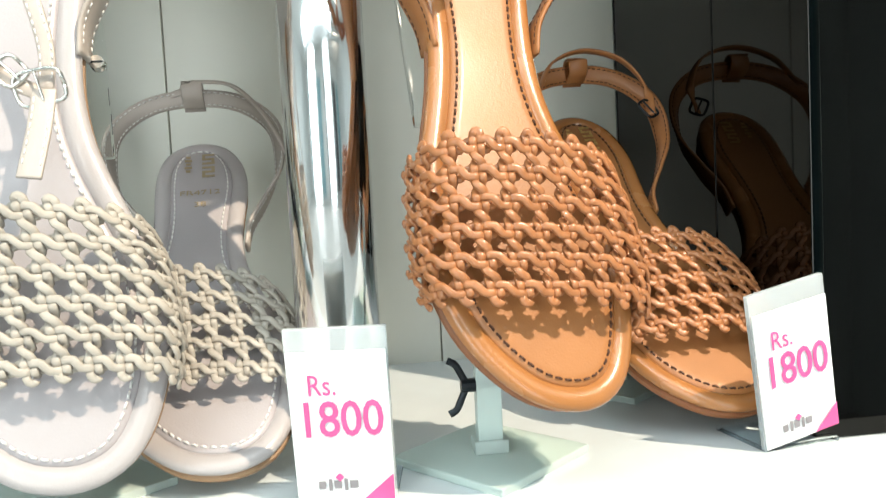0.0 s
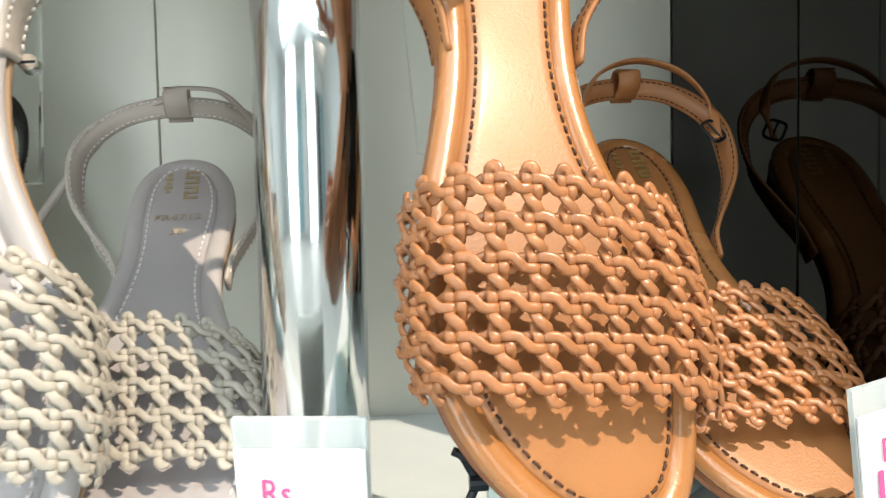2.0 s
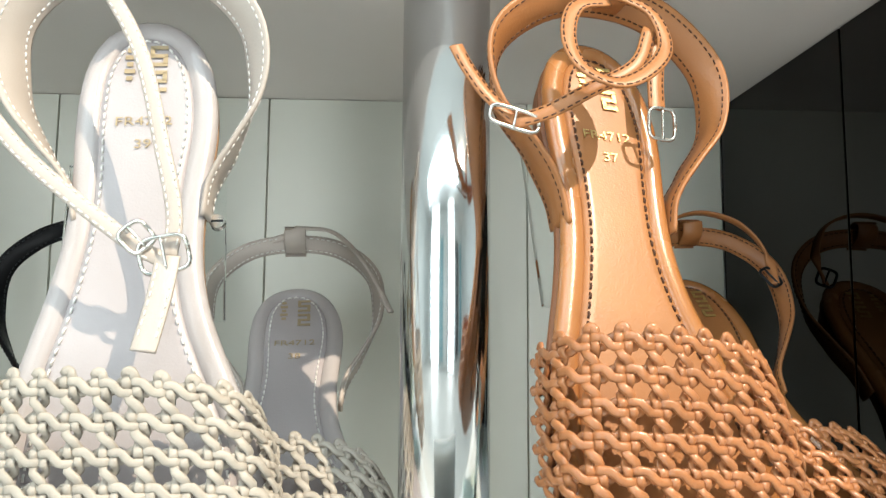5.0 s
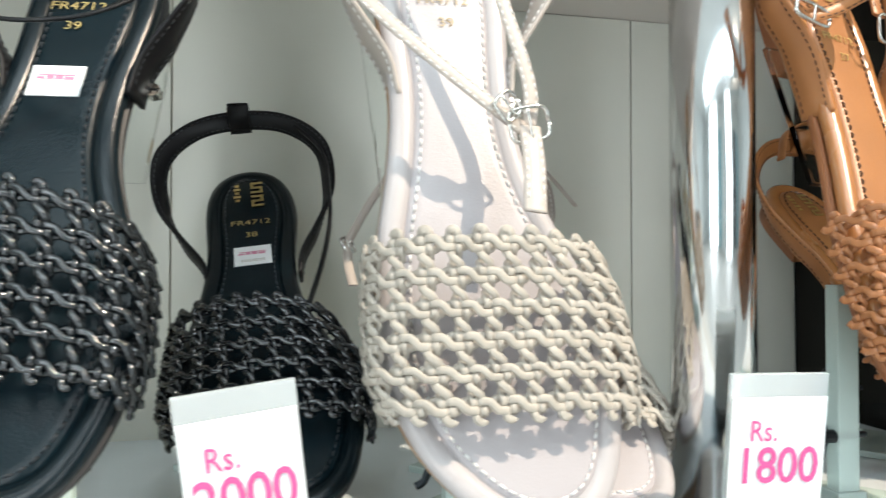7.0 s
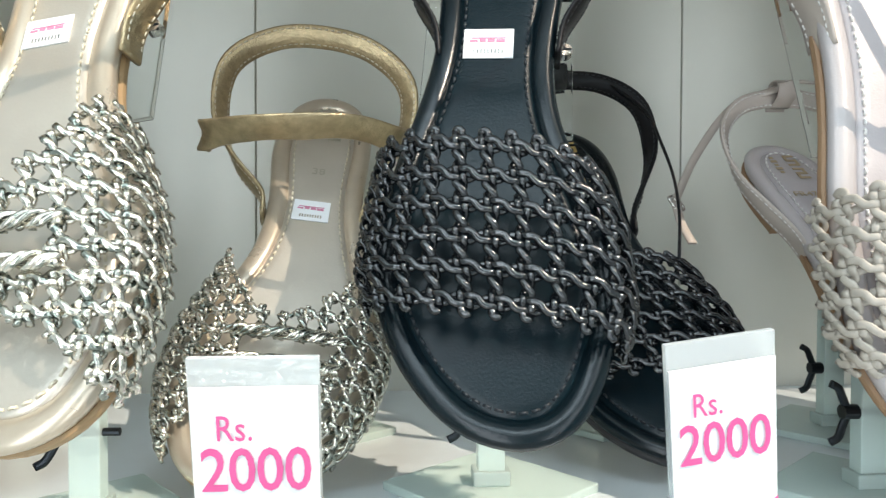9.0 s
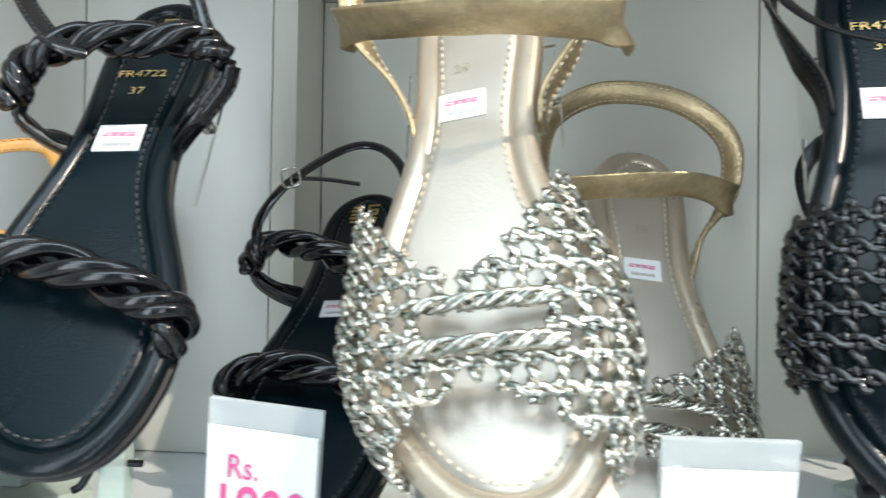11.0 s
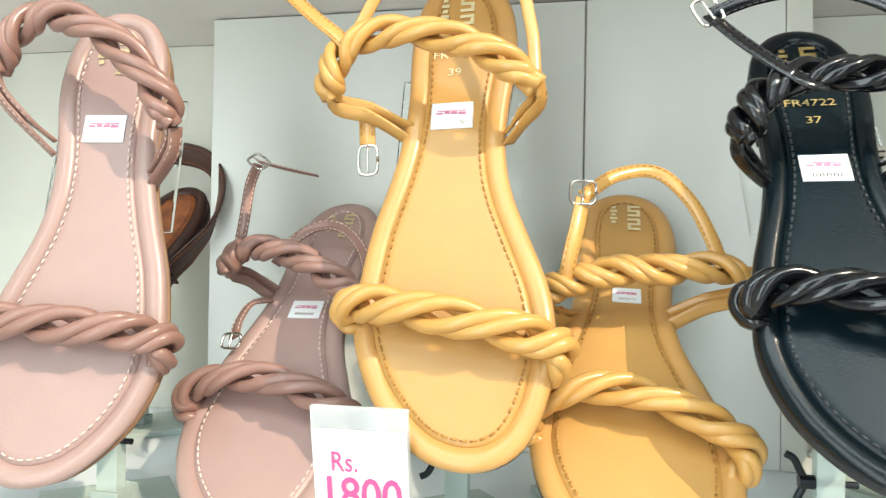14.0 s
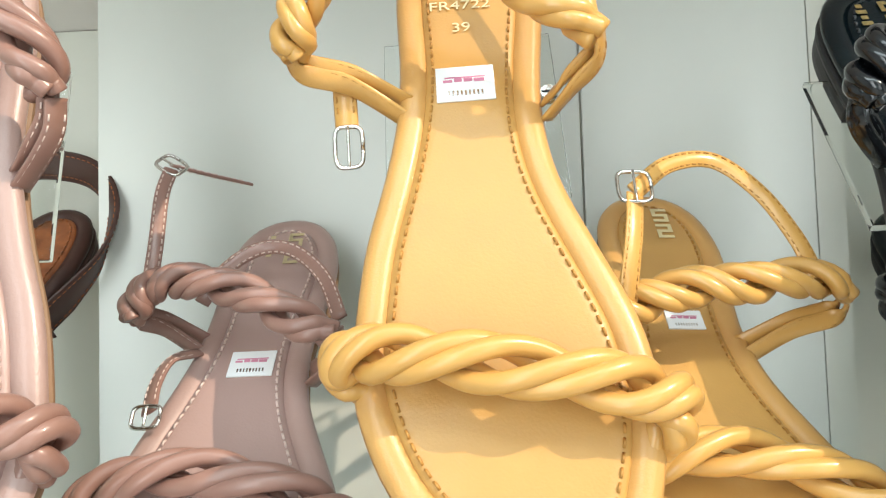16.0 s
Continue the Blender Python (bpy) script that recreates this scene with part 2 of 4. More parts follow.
PILLOW = [(-0.5, -0.25), (-0.47, 0.20), (-0.30, 0.44), (0.0, 0.52), (0.30, 0.44), (0.47, 0.20), (0.5, -0.25), (0.36, -0.5), (-0.36, -0.5)]


def sweep(paths, section=RIBBON):
    """Sweeps a section along paths of (points, normals, width, thickness); returns verts and faces with closed ends."""
    verts, faces = [], []
    for P, N, w, th in paths:
        T = unit(np.gradient(P, axis=0))
        W = unit(np.cross(T, N))
        N2 = np.cross(W, T)
        w = np.broadcast_to(np.asarray(w, float).reshape(-1, 1) if np.ndim(w) else w, (len(P), 1))
        base, k = len(verts), len(section)
        rings = np.stack([P + W * (s * w) + N2 * (h * th) for s, h in section], 1)
        verts.extend(rings.reshape(-1, 3).tolist())
        for i in range(len(P) - 1):
            a = base + i * k
            for j in range(k):
                q = (j + 1) % k
                faces.append((a + j, a + q, a + k + q, a + k + j))
        faces.append(tuple(base + j for j in reversed(range(k))))
        faces.append(tuple(base + (len(P) - 1) * k + j for j in range(k)))
    return verts, faces


def rounds(k=10):
    return [(0.5 * math.cos(2 * math.pi * j / k), 0.5 * math.sin(2 * math.pi * j / k)) for j in range(k)]


def text_mesh(name, body, size, material, parent, m, align="CENTER", squeeze=1.0, bold=0.0):
    cu = bpy.data.curves.new(name, "FONT")
    cu.body, cu.size, cu.align_x, cu.extrude = body, size, align, 0.00008
    cu.resolution_u, cu.offset = 3, bold * 0.6
    tmp = bpy.data.objects.new(name, cu)
    me = bpy.data.meshes.new_from_object(tmp)
    bpy.data.objects.remove(tmp)
    me.transform(m @ Matrix.Diagonal((squeeze, 1, 1, 1)))
    me.name = name
    me.materials.clear()
    return link(name, me, material, parent)


# ---- sandals ----
MM = 0.001
MEDIAL = [(0, 13.9), (0.02, 28.7), (0.06, 37.6), (0.12, 43.7), (0.2, 47.4), (0.3, 44.7), (0.4, 35.2), (0.5, 26.0), (0.6, 23.2), (0.7, 25.4), (0.8, 28.6), (0.9, 26.1), (0.96, 19.0), (0.985, 12.0), (1, 0.0)]
LATERAL = [(0, 13.9), (0.012, -2.8), (0.04, -14.8), (0.1, -29.2), (0.16, -37.8), (0.24, -43.6), (0.33, -42.0), (0.42, -38.8), (0.5, -33.2), (0.6, -27.8), (0.7, -26.1), (0.8, -27.0), (0.9, -25.5), (0.96, -19.0), (0.985, -12.0), (1, 0.0)]
LENGTH = 250.0


class Last:
    """The shape of one sole: x across, y from toe to heel, z out of the footbed, in metres."""

    def __init__(self, size, mirrored=False, stretch=1.0):
        self.size, self.flip = size, -1 if mirrored else 1
        self.length = LENGTH * size * MM * stretch
        right = curve_points([(a, b * LENGTH, 0) for b, a in MEDIAL], 64)
        left = curve_points([(a, b * LENGTH, 0) for b, a in LATERAL], 64)
        loop = np.vstack([right, left[::-1][1:-1]])[:, :2]
        loop[:, 0] *= self.flip
        if mirrored:
            loop = loop[::-1]
        # even spacing, then a light smoothing
        closed = np.vstack([loop, loop[:1]])
        s = np.r_[0, np.cumsum(np.hypot(*np.diff(closed, axis=0).T))]
        t = np.linspace(0, s[-1], 121)[:-1]
        loop = np.stack([np.interp(t, s, closed[:, 0]), np.interp(t, s, closed[:, 1])], 1)
        for _ in range(3):
            loop = 0.5 * loop + 0.25 * (np.roll(loop, 1, 0) + np.roll(loop, -1, 0))
        self.loop = loop * size * MM * np.array((1.0, stretch))
        tan = unit(np.roll(self.loop, -1, 0) - np.roll(self.loop, 1, 0))
        self.out = np.stack([tan[:, 1], -tan[:, 0]], 1)
        self.sides = {1: MEDIAL, -1: LATERAL}

    def offset(self, d):
        return self.loop + self.out * d

    def half(self, y, side):
        """x of the edge at y, on the side -1 or +1 as seen."""
        table = self.sides[side * self.flip]
        return np.interp(y / self.length, [b for b, _ in table], [a for _, a in table]) * self.flip * self.size * MM

    def middle(self, y):
        return 0.5 * (self.half(y, 1) + self.half(y, -1))


def dip(last, y):
    """Rise of the toe and of the heel over a flat footbed."""
    f = np.asarray(y) / last.length
    return 0.004 * np.clip((0.16 - f) / 0.16, 0, 1) ** 2


def slab(last, off0, z0, off1, z1, y_from=-1.0):
    """A solid between two offset outlines, rounded a little."""
    n = len(last.loop)
    mid = 0.5 * (z0 + z1)
    rings = [(off0 - 0.0012, z0), (off0, z0 + 0.0008 * np.sign(z1 - z0)), ((off0 + off1) / 2 + 0.0003, mid), (off1, z1 - 0.0008 * np.sign(z1 - z0)), (off1 - 0.0012, z1)]
    verts = []
    for o, z in rings:
        p = last.offset(o)
        y = np.maximum(p[:, 1], y_from)
        x = np.where(p[:, 1] < y_from, np.clip(p[:, 0], last.half(y, -1) + 0.003, last.half(y, 1) - 0.003), p[:, 0])
        p = np.stack([x, y, z + dip(last, p[:, 1])], 1)
        verts.extend(p.tolist())
    faces = [(r * n + i, r * n + (i + 1) % n, (r + 1) * n + (i + 1) % n, (r + 1) * n + i) for r in range(len(rings) - 1) for i in range(n)]
    faces.append(tuple(reversed(range(n))))
    faces.append(tuple((len(rings) - 1) * n + i for i in range(n)))
    return verts, faces


def build_sole(root, last, pal, welt=5.2):
    n = len(last.loop)
    v, f = slab(last, -0.001, -0.0125, -0.0005, -0.0075)
    pydata("outsole", v, f, pal["sole"], root, smooth=False)
    v, f = slab(last, -0.003, -0.0215, -0.002, -0.0125, last.length * 0.74)
    pydata("heel_block", v, f, pal["sole"], root, smooth=False)
    # padded rim: a fat tube flattened on its underside
    r = welt * MM * last.size
    verts, faces, k = [], [], 10
    for j in range(k):
        a = 2 * math.pi * j / k
        p = last.offset(-r * 0.95 + r * math.cos(a))
        z = -0.0030 + (0.0036 if math.sin(a) > 0 else 0.0048) * math.sin(a)
        verts.extend(np.stack([p[:, 0], p[:, 1], z + dip(last, p[:, 1])], 1).tolist())
    for j in range(k):
        for i in range(n):
            faces.append((j * n + i, j * n + (i + 1) % n, ((j + 1) % k) * n + (i + 1) % n, ((j + 1) % k) * n + i))
    pydata("rim", verts, faces, pal["rim"], root, "padded leather rim")
    # footbed
    verts, faces = [], []
    rings = [(0.0, -0.0040), (0.0, -0.0014), (-0.0012, -0.0002), (-0.003, 0.0005), (-0.006, 0.0006)]
    for o, z in rings:
        p = last.offset(-2 * r * 0.86 + o)
        verts.extend(np.stack([p[:, 0], p[:, 1], z + dip(last, p[:, 1])], 1).tolist())
    faces = [(q * n + i, q * n + (i + 1) % n, (q + 1) * n + (i + 1) % n, (q + 1) * n + i) for q in range(len(rings) - 1) for i in range(n)]
    faces.append(tuple((len(rings) - 1) * n + i for i in range(n)))
    pydata("insole", verts, faces, pal["insole"], root, "smooth leather insole")
    # stitches along the rim
    line = last.offset(-2 * r * 0.86 - 0.0028)
    closed = np.vstack([line, line[:1]])
    s = np.r_[0, np.cumsum(np.hypot(*np.diff(closed, axis=0).T))]
    paths = []
    count = int(s[-1] / 0.0041)
    for i in range(count):
        t = np.array([i / count, (i + 0.33) / count, (i + 0.66) / count]) * s[-1]
        P = np.stack([np.interp(t, s, closed[:, 0]), np.interp(t, s, closed[:, 1]), np.array([0.0004, 0.0011, 0.0004])], 1)
        P[:, 2] += dip(last, P[:, 1])
        paths.append((P, np.tile((0, 0, 1.0), (3, 1)), 0.0009, 0.0008))
    v, f = sweep(paths)
    tagged(pydata("stitching", v, f, pal["thread"], root), kind="stuff")


def arch(last, u, y, rise, spread=0.004):
    """A point of a strap that bows over the footbed: u from -1 to 1 across, y along the sole."""
    u, y = np.broadcast_arrays(np.asarray(u, float), np.asarray(y, float))
    xl, xr = last.half(y, -1) - spread, last.half(y, 1) + spread
    mid, hw = 0.5 * (xl + xr), 0.5 * (xr - xl)
    a = u * math.pi / 2 * 1.12
    x = mid + hw * np.sign(a) * np.abs(np.sin(np.clip(np.abs(a), 0, math.pi / 2))) ** 0.86 - hw * np.sign(a) * 0.06 * np.maximum(np.abs(a) - math.pi / 2, 0)
    z = rise * np.sign(np.cos(a)) * np.abs(np.cos(a)) ** 0.80
    z = np.where(np.abs(a) > math.pi / 2, -0.05 * (np.abs(a) - math.pi / 2) - 0.001, z)
    return np.stack([x, y, z], -1)


class Weave:
    """Caned band: pairs of strips that cross between square knots."""

    def __init__(self, last, y0, y1, rise0, rise1, pitch, strip, bow=0.006, skew=0.0, mask=None, cord=False):
        self.last, self.y0, self.y1, self.r0, self.r1 = last, y0, y1, rise0, rise1
        self.strip, self.bow, self.skew, self.mask, self.cord = strip, bow, skew, mask, cord
        self.rows = max(2, round((y1 - y0) / pitch))
        self.pv = (y1 - y0) / self.rows
        u = np.linspace(-1, 1, 200)
        P = self.raw(u, np.full(200, 0.5 * (y1 - y0)))
        s = np.r_[0, np.cumsum(np.linalg.norm(np.diff(P, axis=0), axis=1))]
        self.u_of, self.s_of, self.girth = u, s, s[-1]
        self.cols = max(4, round(s[-1] / pitch))
        self.pu = s[-1] / self.cols

    def raw(self, u, v):
        f = v / (self.y1 - self.y0)
        y = self.y0 + v + self.bow * (1 - u**2) * (0.3 + f) - self.skew * u
        return arch(self.last, u, y, self.r0 + (self.r1 - self.r0) * f)

    def place(self, su, v, h):
        e = 0.0008
        f = lambda a, b: self.raw(np.interp(a, self.s_of, self.u_of), b)
        P = f(su, v)
        N = unit(np.cross(f(np.clip(su + e, 0, self.girth), v) - f(np.clip(su - e, 0, self.girth), v), f(su, v + e) - f(su, v - e)))
        return P + N * h[:, None], N

    def strips(self):
        d, A = self.strip * 0.53, 0.0016
        out = []

        def waves(t, pitch, sign, first):
            ph = math.pi * t / pitch
            c = np.sin(0.5 * math.pi * np.clip(1.9 * np.cos(ph), -1, 1))
            off = sign * d * c
            local = (t / pitch - np.round(t / pitch)) * pitch
            node = np.exp(-((local / (1.7 * d)) ** 4))
            s = sign * np.where(np.round(t / pitch) % 2 == 0, 1, -1)
            h = A * sign * np.sin(ph) * (1 - node) + first * A * s * np.sin(np.clip(math.pi * local / (2 * d), -math.pi, math.pi)) * node
            return off, h

        for r in range(self.rows):
            for sign in (1, -1):
                t = np.linspace(0, self.girth, int(self.girth / 0.0013))
                off, h = waves(t - self.pu / 2, self.pu, sign, 1)
                out.append((t, (r + 0.5) * self.pv + off, h))
        for c in range(self.cols):
            lane = (c + 0.5) * self.pu
            t = np.linspace(0.20 * self.pv, (self.rows - 0.20) * self.pv, int(self.rows * self.pv / 0.0013))
            offa, ha = waves(t - self.pv / 2, self.pv, 1, -1)
            offb, hb = waves(t - self.pv / 2, self.pv, -1, -1)
            ca = np.linspace(0, math.pi, 7)[1:-1]
            top = (lane + offa[-1] * np.cos(ca), t[-1] + abs(offa[-1]) * np.sin(ca) * 1.2, np.full(5, 0.0006))
            low = (lane + offb[0] * np.cos(ca), t[0] - abs(offb[0]) * np.sin(ca) * 1.2, np.full(5, 0.0006))
            su = np.r_[lane + offa, top[0], (lane + offb)[::-1], low[0]]
            v = np.r_[t, top[1], t[::-1], low[1]]
            h = np.r_[ha, top[2], hb[::-1], low[2]]
            out.append((su, v, h))
        return out

    def build(self, material, root, name="woven_band"):
        paths = []
        for su, v, h in self.strips():
            u = np.interp(su, self.s_of, self.u_of)
            runs = [np.arange(len(su))]
            if self.mask is not None:
                keep = self.mask(u, v / (self.y1 - self.y0))
                cut = np.flatnonzero(np.diff(keep.astype(int))) + 1
                runs = [r for r in np.split(np.arange(len(su)), cut) if len(r) > 4 and keep[r[0]]]
            for r in runs:
                jit = random.uniform(-0.0003, 0.0003)
                P, N = self.place(np.clip(su[r], 0.0002, self.girth - 0.0002), v[r] + jit, h[r])
                paths.append((P, N, self.strip * random.uniform(0.9, 1.06), 0.0020 if self.cord else 0.0015))
        if self.mask is not None:
            vv, ff = sweep(paths)
            return tagged(pydata(name, vv, ff, material, root, "glittering openwork of metallic yarn"), kind="stuff")
        section = rounds(8) if self.cord else PILLOW
        holder = pydata(name, *sweep(paths[:1], section), material, root, "open caned weave of narrow leather strips")
        for p in paths[1:]:
            pydata("strip", *sweep([p], section), material, holder)
        return holder


def local_keys(keys, last):
    """Keys in millimetres (x, y from the heel end, z) to metres on this last."""
    return [(x * MM, last.length + y * MM, z * MM) for x, y, z in keys]


def band(name, root, keys, width, thick, material, lean=0.5, n=48, label="", facing=None, thread=None):
    """A flat strap through keys; its face leans outwards from the middle of the loop."""
    P = curve_points(keys, n)
    if facing is not None:
        N = np.tile(np.array(facing, float), (n, 1))
    else:
        c = P.mean(0)
        outw = P - c
        outw[:, 2] = 0
        outw = unit(outw)
        T = unit(np.gradient(P, axis=0))
        wide = unit(outw * lean * np.clip(P[:, 2:] / 0.015, 0, 1) + np.array((0, 0, 1.0)))
        N = unit(np.cross(wide, T))
    v, f = sweep([(P, N, width, thick)])
    strap = pydata(name, v, f, material, root, label)
    if thread is not None:
        T = unit(np.gradient(P, axis=0))
        W, M = unit(np.cross(T, N)), unit(N)
        s = np.r_[0, np.cumsum(np.linalg.norm(np.diff(P, axis=0), axis=1))]
        runs, count = [], int(s[-1] / 0.0034)
        for row in (-0.34, 0.34):
            for face in (-1, 1):
                L = P + W * row * width + M * face * thick * 0.46
                for i in range(1, count - 1):
                    t = np.array([i, i + 0.3, i + 0.6]) / count * s[-1]
                    Q = np.stack([np.interp(t, s, L[:, k]) for k in range(3)], 1)
                    runs.append((Q, np.stack([np.interp(t, s, M[:, k]) for k in range(3)], 1), 0.0007, 0.0007))
        if runs:
            tagged(pydata("strap_stitching", *sweep(runs, rounds(4)), thread, strap), kind="stuff")
    return strap


def buckle(root, at, w, h, turn=0, material=None):
    """A wire frame buckle with a prong, facing out of the footbed."""
    t = np.linspace(0, 2 * math.pi, 33)
    x = w / 2 * np.sign(np.cos(t)) * np.abs(np.cos(t)) ** 0.5
    y = h / 2 * np.sign(np.sin(t)) * np.abs(np.sin(t)) ** 0.5
    m = pose(*at, 18, 0, turn)
    P = np.array([m @ Vector((a, b, 0)) for a, b in zip(x, y)])
    N = np.tile(np.array(m.to_3x3() @ Vector((0, 0, 1))), (33, 1))
    bar = np.array([m @ Vector((0, a, 0.0008)) for a in np.linspace(-h / 2, h / 2, 6)])
    v, f = sweep([(P, N, 0.0017, 0.0017), (bar, N[:6], 0.0012, 0.0012)], rounds(8))
    return pydata("buckle", v, f, material or M_STEEL, root, "polished metal buckle")


def heel_loop(root, last, pal, width=0.015, reach=0.0, high=0.0, side=0.0):
    half = [(25, -98, -7), (28, -84, -4), (38, -68, 2), (48 + reach, -47, 10 + high * 0.5), (47 + reach, -20, 21 + high), (28, 0, 27 + high), (0, 5, 29 + high)]
    keys = [(-x, y, z) for x, y, z in half] + half[-2::-1]
    keys = [(x + side * (z > 0), y, z) for x, y, z in keys]
    return band("heel_strap", root, local_keys(keys, last), width, 0.0026, pal["strap"], 0.75, 72, "stitched leather heel strap", thread=pal["thread"])


def loop_tab(root, last, pal, high=0.0):
    m = [(0, 4, 20 + high), (0, 10, 28 + high), (0, 11, 36 + high), (0, 5, 40 + high), (0, 0, 34 + high), (0, 2, 24 + high)]
    band("keeper_tab", root, local_keys(m, last), 0.013, 0.0018, pal["strap"], n=24, facing=(0.02, 1, 0.1))


def prints(root, last, pal, code, number, sticker_y, sticker_w=21, sticker=True, shift=0.0):
    top = 0.0013
    L = last.length
    # blocky foil emblem near the heel and a line of foil letters
    glyph = [(0, 4.4, 7.5, 1.9), (-2.8, 2.2, 1.9, 4.4), (0, 0, 7.5, 1.9), (2.8, -2.2, 1.9, 4.4), (0, -4.4, 7.5, 1.9)]
    bars = [(5 + x, -18 + y, w, h) for x, y, w, h in glyph] + [(5 - x, -31 + y, w, h) for x, y, w, h in glyph]
    bars += [(-7, -15 - 3.6 * i, (2.6, 4.2, 2.6, 4.4, 2.6)[i], 2.2) for i in range(5)]
    me = bpy.data.meshes.new("emblem")
    bm = bmesh.new()
    for x, y, w, h in bars:
        bmesh.ops.create_cube(bm, size=1, matrix=Matrix.Translation((x * MM + shift, L + y * MM - 0.004, top)) @ Matrix.Diagonal((w * MM, h * MM, 0.0002, 1)))
    bm.to_mesh(me)
    bm.free()
    tagged(link("emblem", me, pal["print"], root), kind="stuff")
    if code:
        text_mesh("size_code", code, 0.0062, pal["print"], root, pose(shift, L - 0.057, top), squeeze=1.25)
    if number:
        text_mesh("size_number", number, 0.0062, pal["print"], root, pose(shift, L - 0.068, top), squeeze=1.2)
    if sticker:
        w = sticker_w * MM
        lab = part("price_sticker", box_bm(shift - w / 2, shift + w / 2, sticker_y - w * 0.36, sticker_y + w * 0.36, 0.0007, 0.0013), M_PAPER, root, "small white paper sticker")
        bm = bmesh.new()
        for x, y, a, b in ((-0.30, 0.06, 0.16, 0.035), (-0.12, 0.08, 0.13, 0.06), (0.05, 0.07, 0.15, 0.05), (0.24, 0.06, 0.18, 0.05), (0.0, 0.13, 0.7, 0.018)):
            bmesh.ops.create_cube(bm, size=1, matrix=Matrix.Translation((shift + x * w, sticker_y + y * w, 0.0014)) @ Matrix.Diagonal((a * w, b * w * 1.4, 0.0002, 1)))
        part("sticker_print", bm, M_FADED, lab)
        bm = bmesh.new()
        for i in range(9):
            bmesh.ops.create_cube(bm, size=1, matrix=Matrix.Translation((shift + (-0.28 + 0.07 * i) * w, sticker_y - 0.2 * w, 0.0014)) @ Matrix.Diagonal((0.03 * w, 0.10 * w, 0.0002, 1)))
        part("sticker_digits", bm, M_STEEL, lab)


def braid(root, name, keys, material, radius=0.0031, wide=0.0060, deep=0.0044, twists=2.3, n=120, phase=0.0, hand=1):
    """Two doubled cords twisted round each other along a bowed line; each cord is a part."""
    P = curve_points(keys, n)
    T = unit(np.gradient(P, axis=0))
    c = np.array([P[:, 0].mean(), P[:, 1].mean(), -0.02])
    N = P - c
    N = unit(N - T * (N * T).sum(1, keepdims=True))
    W = np.cross(T, N)
    th = hand * np.linspace(0, 2 * math.pi * twists, n) + phase
    ends = np.minimum(np.arange(n), np.arange(n)[::-1])
    taper = np.clip(ends / 8, 0.6, 1)
    for k in range(2):
        for side in (-1, 1):
            a = th + k * math.pi + side * radians(29)
            core = P + W * (wide * np.cos(a) * taper)[:, None] + N * (deep * np.sin(a) * taper)[:, None]
            v, f = sweep([(core, N, 2 * radius, 2 * radius)], rounds(12))
            pydata(name, v, f, material, root)


def place_of(toe, tilt, yaw, spin):
    B = Matrix(((1, 0, 0), (0, math.cos(radians(tilt)), -math.sin(radians(tilt))), (0, math.sin(radians(tilt)), math.cos(radians(tilt)))))
    R = Matrix.Rotation(radians(yaw), 3, "Z") @ B @ Matrix.Rotation(radians(spin), 3, "Z")
    return Matrix.Translation(toe) @ R.to_4x4()


def caned_sandal(root, last, pal, code, number, sticker_y=None, tab=True, high=0.0, heel_width=0.017, pitch=0.0112, strip=0.0031, band_from=0.155, band_to=0.395, skew=0.007, reach=0.0, sticker_x=0.0):
    build_sole(root, last, pal)
    L = last.length
    Weave(last, band_from * L, band_to * L, 0.015, 0.029, pitch, strip, bow=0.002, skew=skew, cord=pal.get("cord", False)).build(pal["weave"], root)
    heel_loop(root, last, pal, heel_width, reach, high)
    if tab:
        loop_tab(root, last, pal, high)
    prints(root, last, pal, code, number, sticker_y or 0, sticker=sticker_y is not None, shift=sticker_x)


def bow_sandal(root, last, pal, number, sticker_y, ring, side=0.0, sticker_x=0.0):
    build_sole(root, last, pal, 5.6)
    L = last.length

    def bow_mask(u, f):
        a = np.abs(u + 0.02)
        low, high = 0.26 * (1 - np.clip(a / 0.72, 0, 1)), 0.95 - 0.38 * (1 - np.clip(a / 0.64, 0, 1))
        hole = (np.abs(u - 0.05) < 0.20) & (f > 0.36) & (f < 0.46)
        return (f > low) & (f < high) & ~hole

    Weave(last, 0.055 * L, 0.475 * L, 0.010, 0.028, 0.0090, 0.0024, bow=0.0, mask=bow_mask).build(pal["weave"], root, "bow_band")
    # twisted cords that bind the middle of the bow
    for y in (0.194, 0.250):
        keys = [tuple(arch(last, u, y * L + 0.002, 0.021)) for u in np.linspace(-0.27, 0.34, 7)]
        braid(root, "binding", keys, pal["weave"], 0.0011, 0.0021, 0.0014, 3.0, 60)
    heel_loop(root, last, pal, 0.013, 2.0, 8.0, side=side)
    band("ankle_strap", root, local_keys(ring, last), 0.0165, 0.0022, pal["strap"], n=48, lean=-0.2, label="wide crinkled gold ankle strap")
    prints(root, last, pal, "", number, sticker_y, 19, shift=sticker_x)


def side_strap(root, last, pal, keys, side):
    """Doubled flat strap that carries the end of a plait down to the sole."""
    for k, lift in enumerate((0.0, 5.0)):
        pts = [(x - side * 0.4 * lift * (i > 0), y + lift * (0.6 if i else 1.4), z + 0.3 * lift) for i, (x, y, z) in enumerate(keys)]
        band("side_strap", root, local_keys(pts, last), 0.0075, 0.0019, pal["strap"], n=24, facing=(side * 0.75, -0.25, 0.6), thread=pal["thread"])


